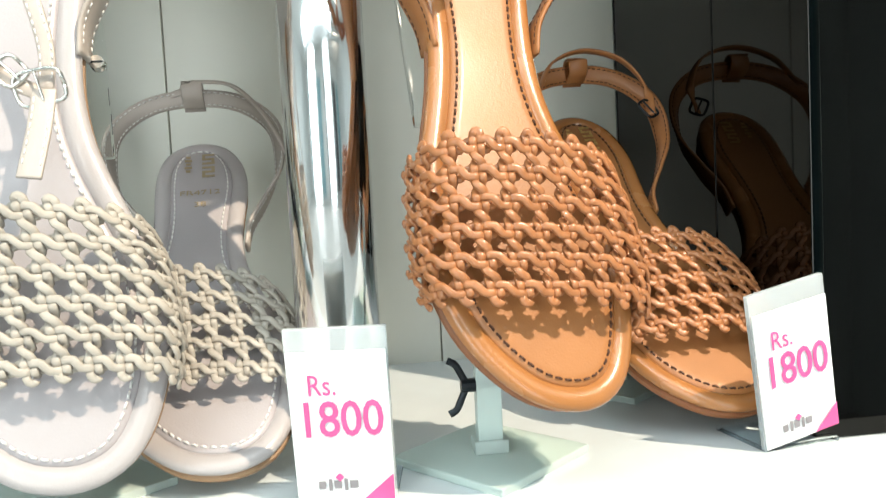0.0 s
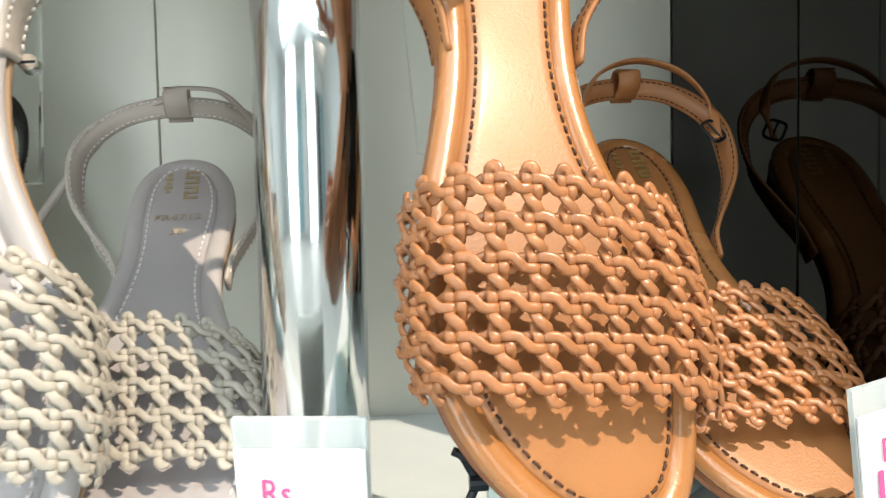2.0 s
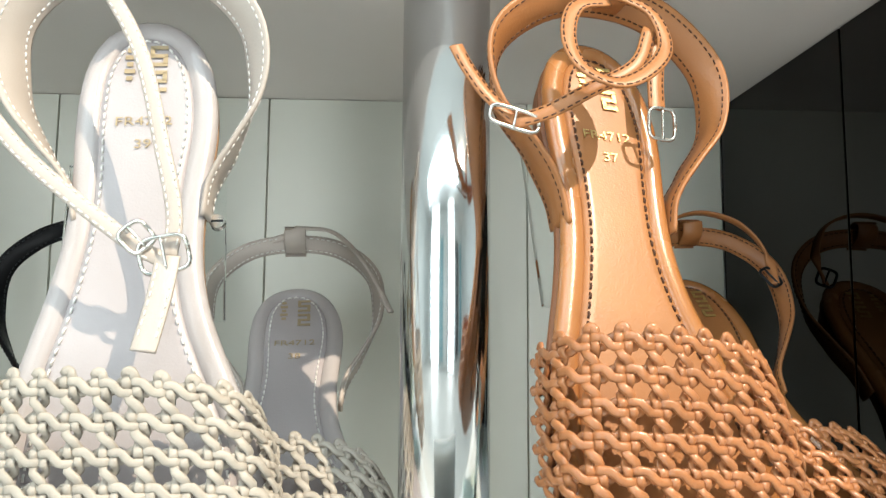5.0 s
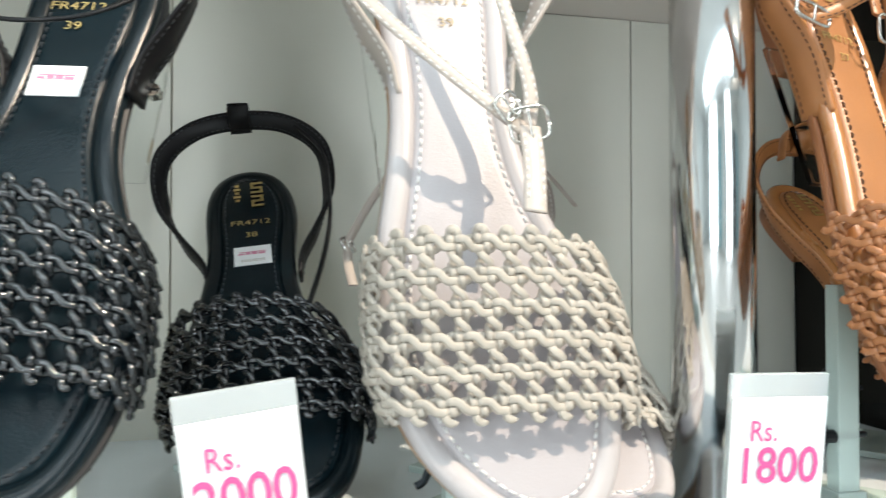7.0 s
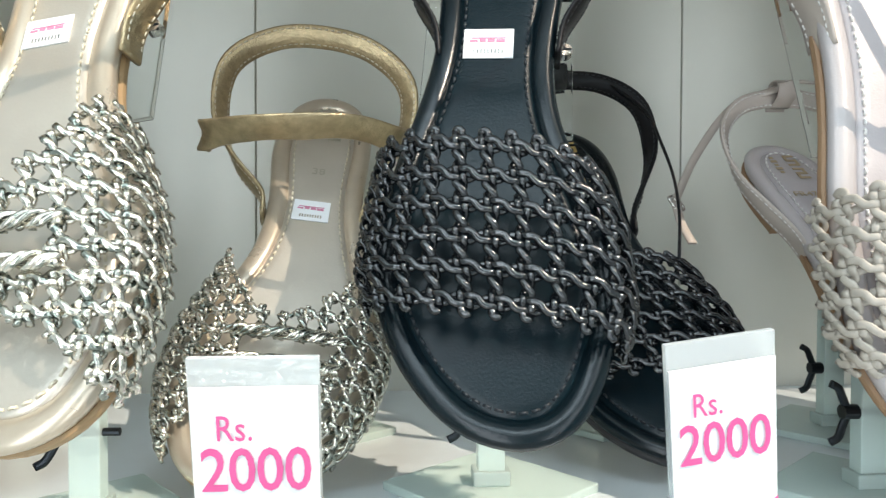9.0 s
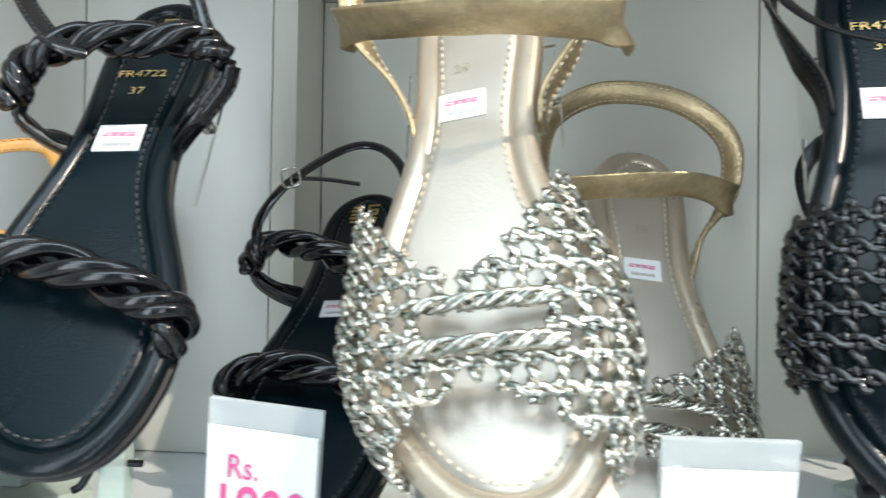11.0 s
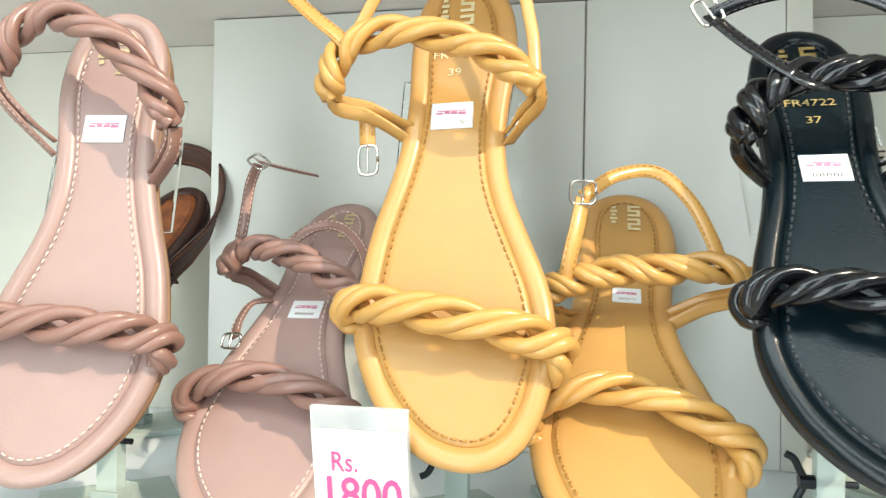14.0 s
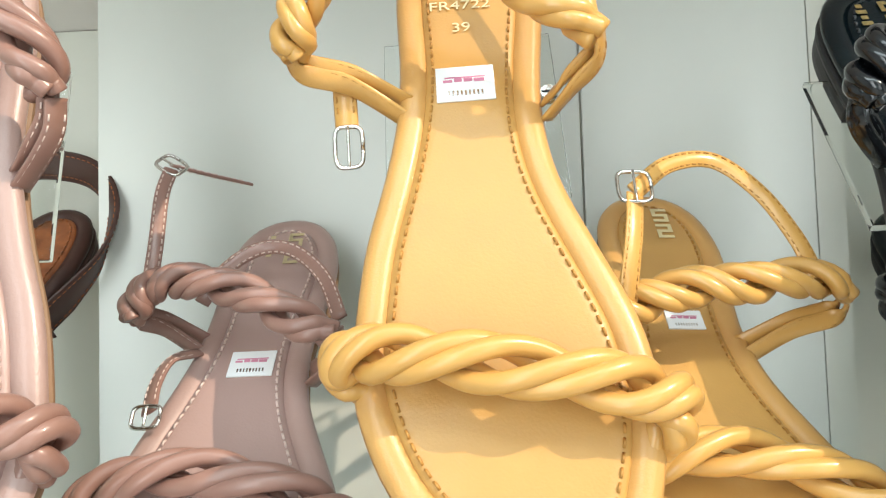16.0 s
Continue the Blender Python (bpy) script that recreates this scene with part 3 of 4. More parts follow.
def plaited_sandal(root, last, pal, code, number, sticker_y, sticker_w=21, upper=(), left=(), right=(), low=0.285, slope=0.008, bow=0.006, upper_hand=1, sticker_x=0.0):
    build_sole(root, last, pal, 5.4)
    yb = low * last.length
    xl, xr = last.half(yb, -1), last.half(yb, 1)
    row = [(xl + 0.004, yb + slope - 0.007, -0.006), (xl - 0.003, yb + slope - 0.001, 0.004), (xl * 0.72, yb + slope * 0.7 + bow * 0.7, 0.012), (0.0, yb + bow, 0.015),
           (xr * 0.72, yb - slope * 0.7 + bow * 0.4, 0.012), (xr + 0.003, yb - slope - 0.002, 0.004), (xr - 0.003, yb - slope - 0.012, -0.006)]
    braid(root, "toe_cord", row, pal["strap"], 0.0032, twists=2.9)
    braid(root, "ankle_cord", local_keys(upper, last), pal["strap"], 0.0031, twists=2.7, phase=0.8, hand=upper_hand)
    side_strap(root, last, pal, left, -1)
    side_strap(root, last, pal, right, 1)
    prints(root, last, pal, code, number, sticker_y, sticker_w, shift=sticker_x)


def free_strap(root, last, pal, keys, width=0.0078, n=48, facing=(0, 0, 1), name="ankle_strap", thick=0.0017):
    return band(name, root, local_keys(keys, last), width, thick, pal["strap"], n=n, facing=facing, thread=pal["thread"] if width > 0.0061 else None)


# ---- shop display: boards, shelf, pole ----
def structure(ob):
    return tagged(ob, kind="structure")


TOP = 0.3105
FRONT = -0.262
SEAM = -0.150


def board_wall(name, edges, y, depth, material, z0, z1):
    """Wall of upright boards with recessed joints."""
    root = structure(part(name, box_bm(edges[0], edges[-1], y + 0.003, y + depth, z0, z1), M_GROOVE))
    for a, b in zip(edges[:-1], edges[1:]):
        part("board", box_bm(a + 0.0006, b - 0.0006, y, y + 0.004, z0, z1, 0.0006), material, root)
    return root


board_wall("wall_back", [-0.603, -0.45, -0.30, -0.149, 0.042, 0.190], 0.0, 0.02, M_WALL, -0.03, TOP)
board_wall("wall_recess", [-1.35, -1.18, -1.0225], 0.0, 0.02, M_WALL, -0.03, TOP)
board_wall("wall_column", [-1.0225, -0.7455, -0.6185], -0.061, 0.06, M_COLUMN, 0.0005, TOP - 0.0005)
structure(part("wall_column_return", box_bm(-0.6184, -0.603, -0.0605, -0.0005, 0.0005, TOP - 0.0005), M_WALL))
side = structure(part("wall_side", box_bm(0.192, 0.46, -0.236, 0.0, 0.0005, TOP), M_DARK))
for y0, y1 in ((-0.2364, SEAM - 0.0006), (SEAM + 0.0006, -0.0002)):
    part("panel", box_bm(0.190, 0.196, y0, y1, 0.0005, TOP, 0.0006), M_DARK, side)
structure(part("wall_end", box_bm(-1.36, -1.35, -0.40, 0.02, -0.03, TOP), M_WALL))
structure(part("shelf_board", box_bm(-1.35, 0.46, FRONT, -0.0005, -0.03, 0.0, 0.0012), M_SHELF))
structure(part("ceiling", box_bm(-1.36, 0.46, -0.236, 0.02, TOP + 0.0005, TOP + 0.022, 0.001), M_CEIL))

# the shop around the display: unseen room box, added for bounce light and reflections
structure(part("floor", box_bm(-3.2, 2.6, -3.4, 0.03, -1.12, -1.1), M_ROOMFLOOR))
structure(part("shop_ceiling", box_bm(-3.2, 2.6, -3.4, 0.03, 2.4, 2.42), M_ROOM))
structure(part("wall_opposite", box_bm(-3.2, 2.6, -3.42, -3.4, -1.1, 2.4), M_ROOM))
structure(part("wall_shop_left", box_bm(-3.22, -3.2, -3.4, 0.03, -1.1, 2.4), M_ROOM))
structure(part("wall_shop_right", box_bm(2.6, 2.62, -3.4, 0.03, -1.1, 2.4), M_ROOM))
structure(part("wall_display", box_bm(-3.2, 2.6, 0.021, 0.03, -1.1, 2.4), M_ROOM))
# unseen upright strips, added to give the pole coloured streaks
for x, w, mat in ((-2.4, 0.5, M_ROOMBLUE), (-1.5, 0.35, M_ROOMWOOD), (-0.7, 0.5, M_ROOMBLUE), (0.25, 0.3, M_ROOMDARK), (0.9, 0.45, M_ROOMWOOD), (1.6, 0.5, M_ROOMDARK), (2.2, 0.4, M_ROOMBLUE)):
    structure(part("reflection_strip", box_bm(x - w / 2, x + w / 2, -3.39, -3.36, -1.0, 1.7, 0.004), mat))

pole = thing("display_pole", Matrix.Translation((-0.0300, -0.2156, 0)), "polished chrome tube standing between shelf and shelf above", "pole")
part("tube", tube_bm((0, 0, 0.0), (0, 0, TOP), 0.0190, 64), M_CHROME, pole, smooth=True)
part("collar", tube_bm((0, 0, 0.0), (0, 0, 0.004), 0.0235, 48, 0.0215), M_CHROME, pole, smooth=False)


def price_tag(x, y, turn, lean, price, roll=0.0, height=0.0745, group="price tags along the shelf"):
    root = thing("price_tag", pose(x, y, 0.0, 0, 0, turn), f"clear acrylic holder with white card priced {price} on shelf", "price tag", group)
    w = 0.0205
    tilt = pose(0, 0, 0.0005 + w * abs(math.sin(radians(roll))), -lean, -roll, 0)

    def piece(name, bm, mat, parent=None, label=""):
        bmesh.ops.transform(bm, matrix=tilt, verts=bm.verts)
        return part(name, bm, mat, parent or root, label)

    holder = piece("holder", box_bm(-w, w, -0.0013, 0.0013, 0.0, height, 0.0005), M_SLEEVE, None, "clear acrylic sleeve")
    holder.visible_shadow = False
    foot = part("foot", box_bm(-w, w, -0.002, 0.034, 0.0, 0.0022, 0.0006), M_ACRYL, root, "clear acrylic foot")
    foot.visible_shadow = False
    card = piece("card", box_bm(-w + 0.0006, w - 0.0006, -0.0023, -0.0016, 0.0006, height * 0.875), M_PAPER, None, "printed paper card")
    face = tilt @ pose(0, -0.0030, 0, 90, 0, 0)
    text_mesh("currency", "Rs.", 0.0125, M_PINK, card, face @ pose(-0.0125, height * 0.635, 0), "LEFT", 0.80)
    for i, digit in enumerate(price):
        text_mesh("digit", digit, 0.0215, M_PINK, card, face @ pose((i - 1.5) * 0.0088, height * 0.40, 0), squeeze=0.84, bold=0.0003)
    bm = bmesh.new()
    f = 0.00012
    for a, h, dx in ((0.0028, 0.0034, -0.0085), (0.0014, 0.0052, -0.0052), (0.0030, 0.0034, -0.0022), (0.0014, 0.0052, 0.0012), (0.0034, 0.0034, 0.0045)):
        bmesh.ops.create_cube(bm, size=1, matrix=face @ Matrix.Translation((dx - 0.001, 0.0085, 0)) @ Matrix.Diagonal((a, h, f, 1)))
    part("brand_mark", bm, M_GREYINK, card)
    bm = bmesh.new()
    bmesh.ops.create_cube(bm, size=1, matrix=face @ pose(-0.0022, 0.0118, 0.0001, 0, 0, 45) @ Matrix.Diagonal((0.0026, 0.0026, f, 1)))
    tri = [bm.verts.new(face @ Vector(q)) for q in ((0.0065, 0.0012, 0.0001), (w - 0.0008, 0.0012, 0.0001), (w - 0.0008, 0.0125, 0.0001))]
    bm.faces.new(tri)
    part("pink_corner", bm, M_PINK, card)
    return root


price_tag(-0.0290, -0.2510, -8, -8, "1800")
price_tag(0.1795, -0.2400, 8, -6, "1800", 11)
price_tag(-0.2335, -0.2490, 4, -8, "2000", 7)
price_tag(-0.3985, -0.2600, 1, -12, "2000")
price_tag(-0.5540, -0.2500, -2, -8, "1800", -5)
price_tag(-0.8320, -0.2600, 2, -13, "1800")


def stand(root_at, support, normal, up, plate_turn=40, plate=0.066, tall=False):
    """Acrylic shoe stand: base plate, upright, bracket against the sole, wing nut on a bolt."""
    x, y = root_at
    root = thing("shoe_stand", Matrix.Translation((x, y, 0)), "frosted acrylic shoe stand with black wing nut on shelf", "shoe stand", "acrylic shoe stands")
    bm = box_bm(-plate / 2, plate / 2, -plate / 2, plate / 2, 0.0003, 0.0042, 0.0008)
    bmesh.ops.rotate(bm, verts=bm.verts, matrix=Matrix.Rotation(radians(plate_turn), 3, "Z"))
    part("base_plate", bm, M_FROST, root, "frosted acrylic base plate").visible_shadow = False
    s = Vector(support) - Vector((x, y, 0))
    part("socket", box_bm(-0.008, 0.008, -0.006, 0.006, 0.0042, 0.0105, 0.0008), M_FROST, root)
    top = max(0.02, s.z - 0.012)
    part("upright", box_bm(-0.0058, 0.0058, -0.004, 0.004, 0.0043, top, 0.0006), M_FROST, root, "milky acrylic upright").visible_shadow = False
    # bracket lies flat against the underside of the sole
    n, u = Vector(normal), Vector(up)
    side = u.cross(n).normalized()
    m = Matrix((side, u, n)).transposed().to_4x4()
    m.translation = s
    bm = box_bm(-0.012, 0.012, -0.035, 0.035, -0.0032, -0.0002, 0.0006)
    bmesh.ops.transform(bm, matrix=m, verts=bm.verts)
    part("bracket", bm, M_ACRYL, root, "clear acrylic bracket").visible_shadow = False
    if tall:
        # clear brace beside the waist of the sole, with a slotted screw at its edge
        bm = box_bm(-0.033, 0.033, 0.036, 0.110, -0.0034, -0.0004, 0.0006)
        bmesh.ops.transform(bm, matrix=m, verts=bm.verts)
        part("brace", bm, M_ACRYL, root, "clear acrylic brace").visible_shadow = False
        screw = part("screw", tube_bm(m @ Vector((0.0295, 0.080, -0.003)), m @ Vector((0.0295, 0.080, 0.0016)), 0.0032, 16), M_STEEL, root, "slotted steel screw")
        bm = box_bm(0.0268, 0.0322, 0.0796, 0.0804, 0.0015, 0.0019)
        bmesh.ops.transform(bm, matrix=m, verts=bm.verts)
        part("slot", bm, M_BLACKMETAL, screw)
    bm = tube_bm(Vector((0, 0, top - 0.006)), s - n * 0.002, 0.0042, 12)
    part("arm", bm, M_ACRYL, root)
    z = min(0.036, top - 0.004)
    nut = part("wing_nut", tube_bm((-0.0125, -0.0005, z), (-0.0055, -0.0005, z), 0.0032, 12), M_BLACKMETAL, root, "black wing nut")
    for d in (1, -1):
        P = curve_points([(-0.0105, -0.0005, z + d * 0.002), (-0.0125, -0.001, z + d * 0.006), (-0.0150, -0.002, z + d * 0.0105), (-0.0185, -0.002, z + d * 0.0125)], 12)
        v, f = sweep([(P, np.tile((0, 1.0, 0), (12, 1)), 0.0034, 0.0022)])
        pydata("wing", v, f, M_BLACKMETAL, nut)
    part("bolt", tube_bm((-0.0055, -0.0005, z), (0.012, -0.0005, z), 0.0016, 10), M_BLACKMETAL, root)


def set_up(name, label, toe, tilt, yaw, spin, size, mirrored, hold=0.5, depth=0.0135, plate_turn=40, stretch=1.0):
    """A sandal on its stand; returns the root and its last."""
    m = place_of(toe, tilt, yaw, spin)
    root = thing("sandal", m, label, "sandal", name)
    last = Last(size, mirrored, stretch)
    p = m @ Vector((last.middle(hold * last.length), hold * last.length, -depth))
    R = m.to_3x3()
    foot = p - (R @ Vector((0, 0, 1))) * 0.022
    stand((foot.x, min(foot.y, -0.04)), p, R @ Vector((0, 0, 1)), R @ Vector((0, 1, 0)), plate_turn, tall=tilt > 55)
    return root, last


# ---- tan caned pair ----
tan = PAL["tan"]
root, last = set_up("tan caned pair", "tan leather sandal with caned toe band, propped upright", (0.0525, -0.2829, 0.0371), 70.0, 15.6, -1.9, 0.995, False, 0.36, stretch=1.042)
caned_sandal(root, last, tan, "FR4712", "37", high=-8.0, reach=5.0)
free_strap(root, last, tan, [(-11, -12, 40), (5, -20, 41), (7, -38, 42), (-4, -53, 43), (-19, -61, 42), (-32, -54, 40), (-35, -39, 39), (-28, -21, 38), (-12, -14, 37)], facing=(0, 0.35, 1), width=0.0068, name="strap_curl")
free_strap(root, last, tan, [(4, -28, 39), (-6, -47, 38), (-25, -58, 33), (-42, -66, 25), (-55, -69, 20)], width=0.0065)
free_strap(root, last, tan, [(-52, -69, 20), (-64, -58, 21), (-71, -46, 21), (-75, -36, 21)], width=0.0062, name="strap_end")
buckle(root, (-0.0545, last.length - 0.069, 0.0225), 0.020, 0.0075, -12)
free_strap(root, last, tan, [(26, -12, 16), (22, -32, 14), (20, -46, 13)], width=0.0085, name="buckle_strap")
buckle(root, (0.0195, last.length - 0.055, 0.0145), 0.013, 0.014, 0)
root, last = set_up("tan caned pair", "tan leather sandal with caned toe band, resting low behind its twin", (0.1519, -0.2309, 0.0138), 43.3, 2.2, 3.1, 0.962, False, 0.55)
caned_sandal(root, last, tan, "", "", heel_width=0.012)
free_strap(root, last, tan, [(-34, -20, 34), (-20, 0, 42), (4, 8, 45), (28, 0, 42), (40, -20, 34), (38, -40, 26)], width=0.006, facing=(0, 0.8, 0.5))
buckle(root, (0.037, last.length - 0.036, 0.028), 0.010, 0.013, 30, M_BLACKMETAL)

# ---- cream caned pair ----
cream = PAL["cream"]
root, last = set_up("cream caned pair", "cream leather sandal with caned toe band, propped upright", (-0.1395, -0.2704, 0.0188), 74.6, 4.1, 4.0, 1.053, False, 0.36, stretch=1.050)
caned_sandal(root, last, cream, "FR4712", "39", band_from=0.150, band_to=0.385, skew=0.008)
free_strap(root, last, cream, [(-40, 2, 36), (-28, 8, 36), (-10, -10, 35), (6, -42, 32), (15, -82, 29), (20, -110, 26), (18, -126, 23)], width=0.0062)
free_strap(root, last, cream, [(-50, -62, 26), (-44, -72, 28), (-27, -92, 29), (4, -120, 27), (16, -127, 23)], width=0.0062, name="strap_diagonal")
free_strap(root, last, cream, [(18, -126, 24), (16, -142, 26), (12, -162, 28)], width=0.0090, name="strap_end")
buckle(root, (0.017, last.length - 0.126, 0.026), 0.017, 0.013, 10)
buckle(root, (0.008, last.length - 0.120, 0.029), 0.010, 0.010, 40)
root, last = set_up("cream caned pair", "cream leather sandal with caned toe band, resting low by the pole", (-0.0900, -0.2404, 0.0107), 40.7, 3.9, 3.3, 0.978, False, 0.55)
caned_sandal(root, last, cream, "FR4712", "38", heel_width=0.011)
free_strap(root, last, cream, [(0, 7, 36), (-30, 4, 24), (-56, -16, 4), (-76, -41, -13)], width=0.005, facing=(0.3, -0.2, 1))
free_strap(root, last, cream, [(-76, -41, -13), (-78, -58, -16), (-78, -74, -17)], width=0.0055, name="strap_end")
buckle(root, (-0.076, last.length - 0.043, -0.013), 0.006, 0.011, 20)
free_strap(root, last, cream, [(0, 7, 40), (24, 2, 39), (42, -26, 34), (54, -62, 28)], width=0.004, facing=(0.3, 0.2, 1), name="strap_thin")

# ---- black caned pair ----
wb = PAL["woven_black"]
root, last = set_up("black caned pair", "black leather sandal with caned toe band, propped upright", (-0.3265, -0.2685, 0.0399), 64.9, -10.0, -1.2, 0.998, False, 0.36, stretch=1.051)
caned_sandal(root, last, wb, "FR4712", "39", 0.167, strip=0.0028, pitch=0.0110, sticker_x=-0.004)
free_strap(root, last, wb, [(-50, -52, 26), (-44, -70, 31), (-32, -86, 35), (-12, -97, 38), (8, -98, 38), (26, -91, 36), (42, -70, 30), (46, -54, 26)], width=0.005, facing=(0, 0.7, 0.7))
buckle(root, (-0.050, last.length - 0.058, 0.031), 0.012, 0.010, 20)
root, last = set_up("black caned pair", "black leather sandal with caned toe band, low behind a tag", (-0.2297, -0.2065, 0.0118), 44.5, -8.3, 10.4, 0.975, False, 0.55)
caned_sandal(root, last, wb, "FR4712", "38", 0.160, heel_width=0.012, high=5.0, strip=0.0028, pitch=0.0110, band_to=0.415)
free_strap(root, last, wb, [(30, 4, 32), (47, -30, 30), (47, -64, 28), (44, -92, 27), (37, -120, 26), (27, -148, 24)], width=0.0035, facing=(1, 0.1, 0.3))

# ---- gold bow pair ----
gold = PAL["gold"]
root, last = set_up("gold bow pair", "champagne gold sandal with glittering bow band, propped upright", (-0.4732, -0.2969, 0.0481), 62.1, -14.2, 9.3, 0.984, False, 0.36)
bow_sandal(root, last, gold, "39", 0.160, [(-50, -44, 12), (-48, -56, 27), (-20, -73, 38), (10, -82, 40), (36, -89, 38), (57, -87, 28), (57, -78, 12)], 3.0, -0.005)
root, last = set_up("gold bow pair", "champagne gold sandal with glittering bow band, low behind a tag", (-0.4086, -0.2189, 0.0075), 50.6, 7.1, -8.6, 0.979, True, 0.55)
bow_sandal(root, last, gold, "38", 0.150, [(-55, -62, 12), (-57, -73, 25), (-34, -76, 36), (-10, -72, 38), (18, -65, 36), (40, -59, 25), (41, -50, 12)], -6.0)

# ---- black plaited pair ----
bl = PAL["black"]
root, last = set_up("black plaited pair", "black leather sandal with two plaited straps, propped upright", (-0.6308, -0.2803, 0.0514), 58.1, 0.7, 1.4, 0.971, False, 0.36)
plaited_sandal(root, last, bl, "FR4722", "37", 0.148, sticker_x=-0.002, slope=0.010,
               upper=[(-40, -94, 20), (-38, -84, 26), (-31, -75, 30), (-13, -67, 32), (11, -68, 32), (36, -66, 29), (49, -71, 23)],
               left=[(-26, -100, -4), (-36, -98, 6), (-42, -94, 14), (-41, -86, 22)], right=[(23, -98, -4), (36, -93, 8), (48, -80, 15), (51, -72, 20)])
free_strap(root, last, bl, [(-6, -76, 33), (-18, -74, 37), (-37, -53, 38), (-51, -32, 38)], width=0.0085, facing=(0.3, 0, 1))
buckle(root, (-0.052, last.length - 0.031, 0.0395), 0.012, 0.014, 30)
free_strap(root, last, bl, [(-51, -32, 38), (-29, -24, 40), (-4, -22, 41), (16, -28, 40), (33, -44, 38), (42, -66, 32)], width=0.0065, facing=(0.2, -0.6, 0.7), name="strap_loop")
root, last = set_up("black plaited pair", "black leather sandal with two plaited straps, low behind a tag", (-0.5633, -0.2124, 0.0090), 42.4, -8.2, 4.9, 0.965, False, 0.55)
plaited_sandal(root, last, bl, "", "", 0.132, 17, bow=0.010,
               upper=[(-49, -98, 20), (-46, -88, 26), (-36, -84, 29), (-12, -91, 31), (14, -105, 30), (37, -118, 25), (43, -122, 20)],
               left=[(-26, -100, -4), (-40, -98, 4), (-50, -94, 12), (-50, -92, 20)], right=[(25, -122, -4), (36, -122, 5), (44, -122, 12), (45, -121, 20)])
free_strap(root, last, bl, [(-44, -90, 30), (-38, -82, 46), (-25, -57, 52), (1, -28, 52), (21, -27, 50), (38, -50, 48), (45, -84, 42), (43, -116, 27)], width=0.006, facing=(0.2, -0.2, 1))
free_strap(root, last, bl, [(-25, -56, 53), (-6, -54, 49), (12, -52, 43)], width=0.006, name="strap_end", facing=(0, 0.4, 1))
buckle(root, (-0.025, last.length - 0.057, 0.054), 0.010, 0.014, 20)

# ---- yellow plaited pair ----
ye = PAL["yellow"]
root, last = set_up("yellow plaited pair", "mustard yellow leather sandal with two plaited straps, propped upright", (-0.7999, -0.2693, 0.0462), 67.6, -0.7, 2.4, 1.006, False, 0.36, stretch=1.047)
plaited_sandal(root, last, ye, "FR4722", "39", 0.171, sticker_x=-0.0028, low=0.235, slope=0.009, bow=0.001,
               upper=[(-60, -90, 19), (-59, -82, 26), (-51, -69, 30), (-29, -63, 32), (1, -70, 32), (24, -82, 30), (41, -96, 25)],
               left=[(-24, -103, -4), (-43, -95, 8), (-60, -92, 14), (-62, -85, 22)], right=[(25, -107, -4), (34, -103, 8), (42, -98, 16), (42, -93, 24)])
free_strap(root, last, ye, [(-46, -86, 8), (-46, -96, 3), (-46, -106, -2)], width=0.0085)
buckle(root, (-0.0455, last.length - 0.113, -0.0030), 0.010, 0.015, 0)
free_strap(root, last, ye, [(-48, -74, 30), (-53, -66, 33), (-68, -52, 34), (-84, -35, 33)], width=0.008, facing=(0.4, 0, 1), name="strap_upper")
free_strap(root, last, ye, [(-50, -64, 28), (-30, -28, 33), (4, -12, 35), (28, -24, 34), (38, -62, 28), (40, -88, 24)], width=0.006, facing=(0.2, -0.6, 0.7), name="strap_loop")
root, last = set_up("yellow plaited pair", "mustard yellow leather sandal with two plaited straps, resting low", (-0.7239, -0.2735, 0.0112), 41.1, 3.1, -3.4, 1.014, False, 0.55, stretch=1.002)
plaited_sandal(root, last, ye, "", "", 0.157, 15, low=0.265, slope=0.003, bow=0.014, upper_hand=-1,
               upper=[(-42, -120, 20), (-35, -118, 26), (-22, -115, 29), (-4, -110, 31), (17, -108, 31), (41, -101, 28), (58, -101, 22)],
               left=[(-26, -118, -4), (-38, -120, 4), (-45, -120, 12), (-43, -118, 22)], right=[(20, -114, -4), (40, -107, 6), (57, -104, 11), (60, -101, 19)])
free_strap(root, last, ye, [(-32, -122, 26), (-31, -114, 38), (-28, -98, 48), (-26, -83, 54)], width=0.008, facing=(0.2, -0.9, 0.3))
buckle(root, (-0.0260, last.length - 0.080, 0.0560), 0.013, 0.015, 0)
free_strap(root, last, ye, [(-26, -81, 54), (-9, -62, 55), (12, -54, 52), (28, -68, 46), (38, -88, 38), (44, -102, 29)], width=0.0075, facing=(0.1, -0.6, 0.8), name="strap_loop")

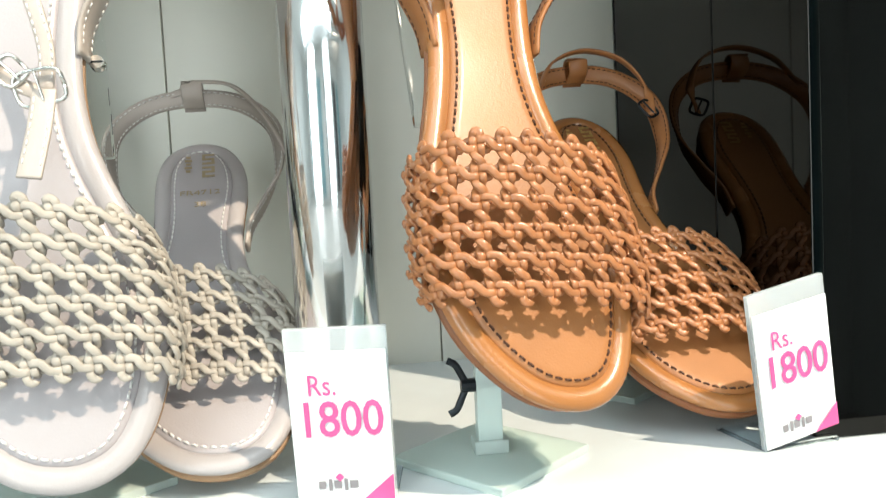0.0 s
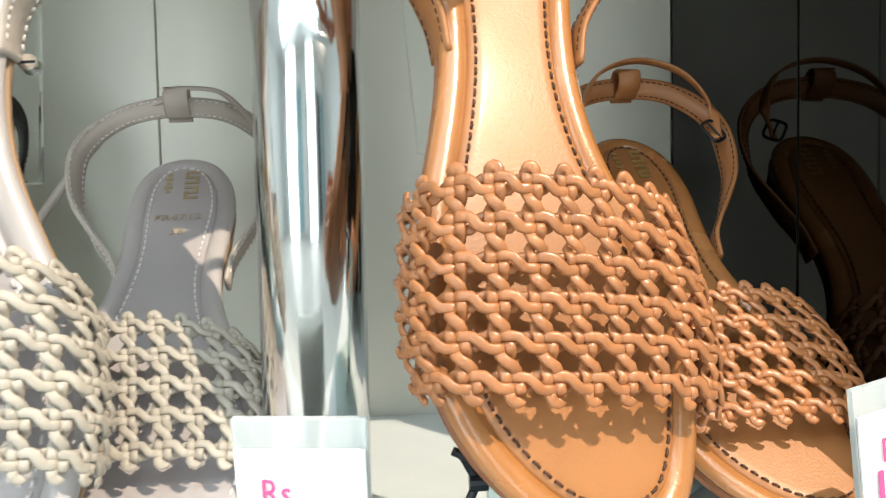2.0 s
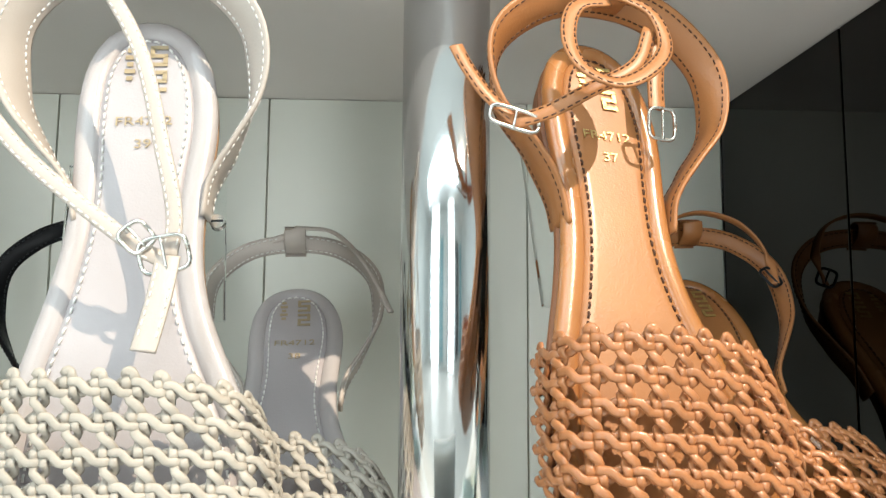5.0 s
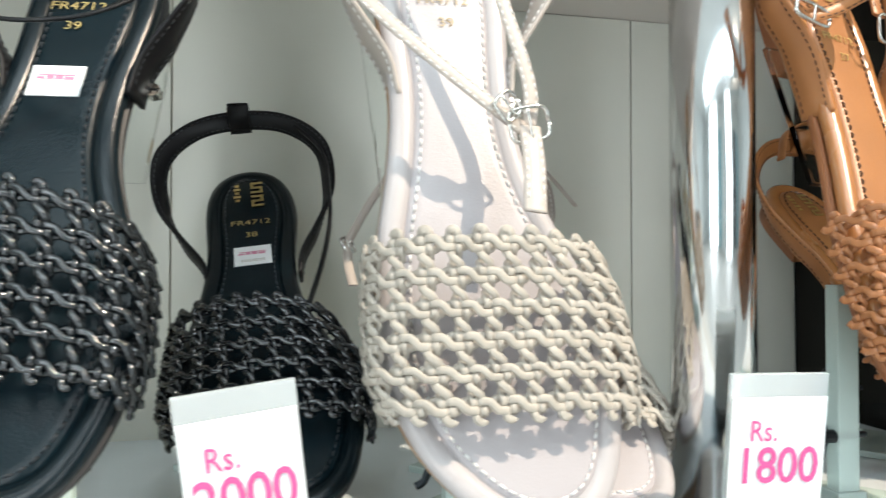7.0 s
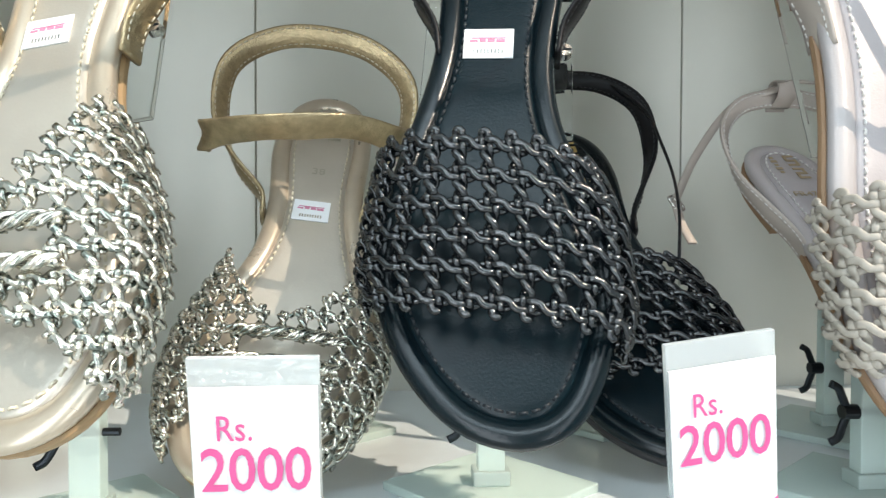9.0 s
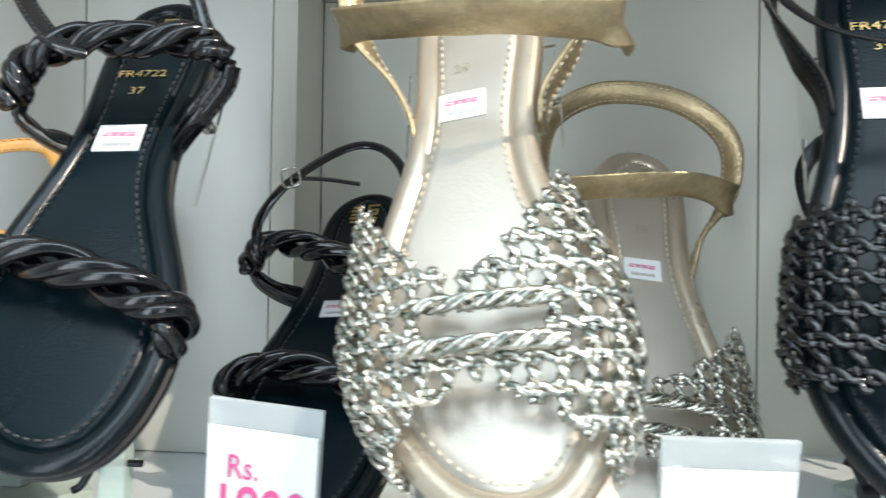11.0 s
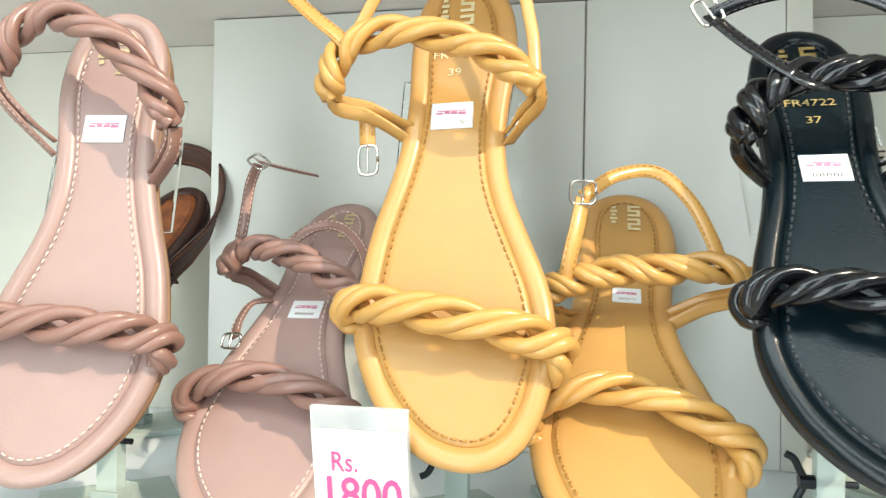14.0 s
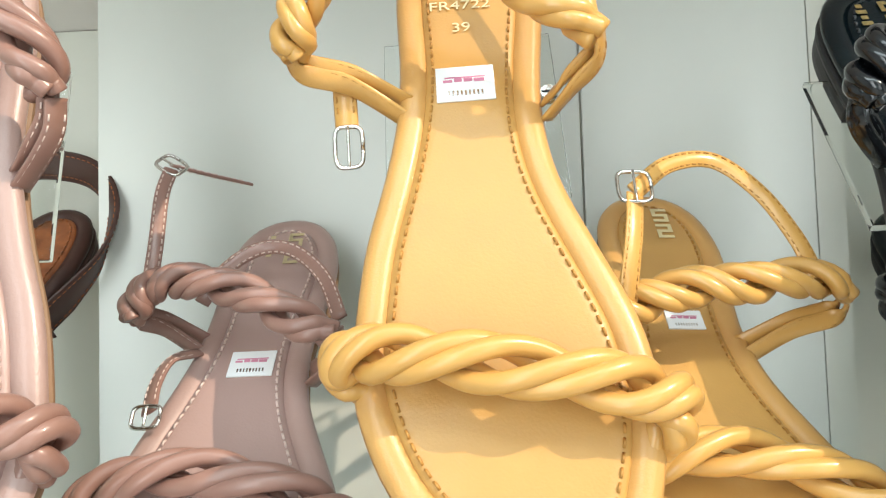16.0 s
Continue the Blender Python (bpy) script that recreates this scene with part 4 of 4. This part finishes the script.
# ---- blush plaited pair ----
pk = PAL["pink"]
root, last = set_up("blush plaited pair", "blush pink leather sandal with two plaited straps, propped upright", (-0.9716, -0.2806, 0.0288), 73.6, 10.9, 0.7, 0.982, True, 0.36)
plaited_sandal(root, last, pk, "", "", 0.174, slope=0.003, bow=0.001,
               upper=[(-46, -50, 20), (-40, -36, 26), (-26, -25, 29), (-8, -28, 31), (17, -43, 31), (37, -66, 27), (42, -80, 22)],
               left=[(-26, -84, -4), (-38, -72, 8), (-48, -60, 14), (-48, -48, 20)], right=[(26, -100, -4), (36, -94, 7), (42, -88, 14), (44, -80, 20)])
root, last = set_up("blush plaited pair", "blush pink leather sandal with two plaited straps, low behind a tag", (-0.9007, -0.2656, 0.0062), 42.0, -1.4, 1.7, 0.996, False, 0.55, stretch=0.993)
plaited_sandal(root, last, pk, "", "", 0.142, 19, slope=0.004, bow=0.010,
               upper=[(-49, -94, 19), (-46, -86, 25), (-37, -82, 28), (-23, -84, 30), (0, -93, 31), (21, -106, 29), (39, -113, 23)],
               left=[(-25, -94, -4), (-42, -86, 5), (-53, -86, 11), (-51, -89, 19)], right=[(25, -114, -4), (34, -114, 5), (41, -114, 12), (42, -112, 21)])
free_strap(root, last, pk, [(-42, -88, 26), (-42, -66, 37), (-44, -42, 46), (-44, -25, 49)], width=0.0065, facing=(0.4, -0.6, 0.6))
free_strap(root, last, pk, [(-44, -23, 50), (-30, -16, 39), (-16, -7, 27)], width=0.0085, facing=(0, 0.4, 1), name="strap_end")
buckle(root, (-0.044, last.length - 0.023, 0.050), 0.010, 0.013, 60)
free_strap(root, last, pk, [(-28, -74, 8), (-19, -58, 14), (-5, -48, 17), (11, -50, 17), (27, -66, 14), (37, -90, 10)], width=0.007, facing=(0, -0.7, 0.7), name="strap_loop")
free_strap(root, last, pk, [(-25, -96, 0), (-34, -104, 4), (-36, -118, 5), (-34, -132, 5)], width=0.008, facing=(-0.5, -0.1, 1), name="hanging_strap")
buckle(root, (-0.034, last.length - 0.135, 0.006), 0.011, 0.009, 0)

# ---- dark brown sandal in the recess ----
brown = dict(pk, insole=M_RUST, rim=M_BROWN, strap=M_BROWN, sole=M_BROWN, thread=M_RUST, print=M_RUST)
root, last = set_up("brown strap sandal", "dark brown strap sandal with rust insole in the recess", (-1.088, -0.178, 0.012), 50.0, 0.0, -8.0, 0.93, False, 0.55)
build_sole(root, last, brown)
heel_loop(root, last, brown, 0.018)
for y, rise in ((0.30, 0.020), (0.46, 0.026), (0.62, 0.030)):
    keys = [tuple(arch(last, u, y * last.length, rise)) for u in np.linspace(-1, 1, 11)]
    band("cross_strap", root, keys, 0.017, 0.0024, M_BROWN, facing=None, n=40, lean=0.3)
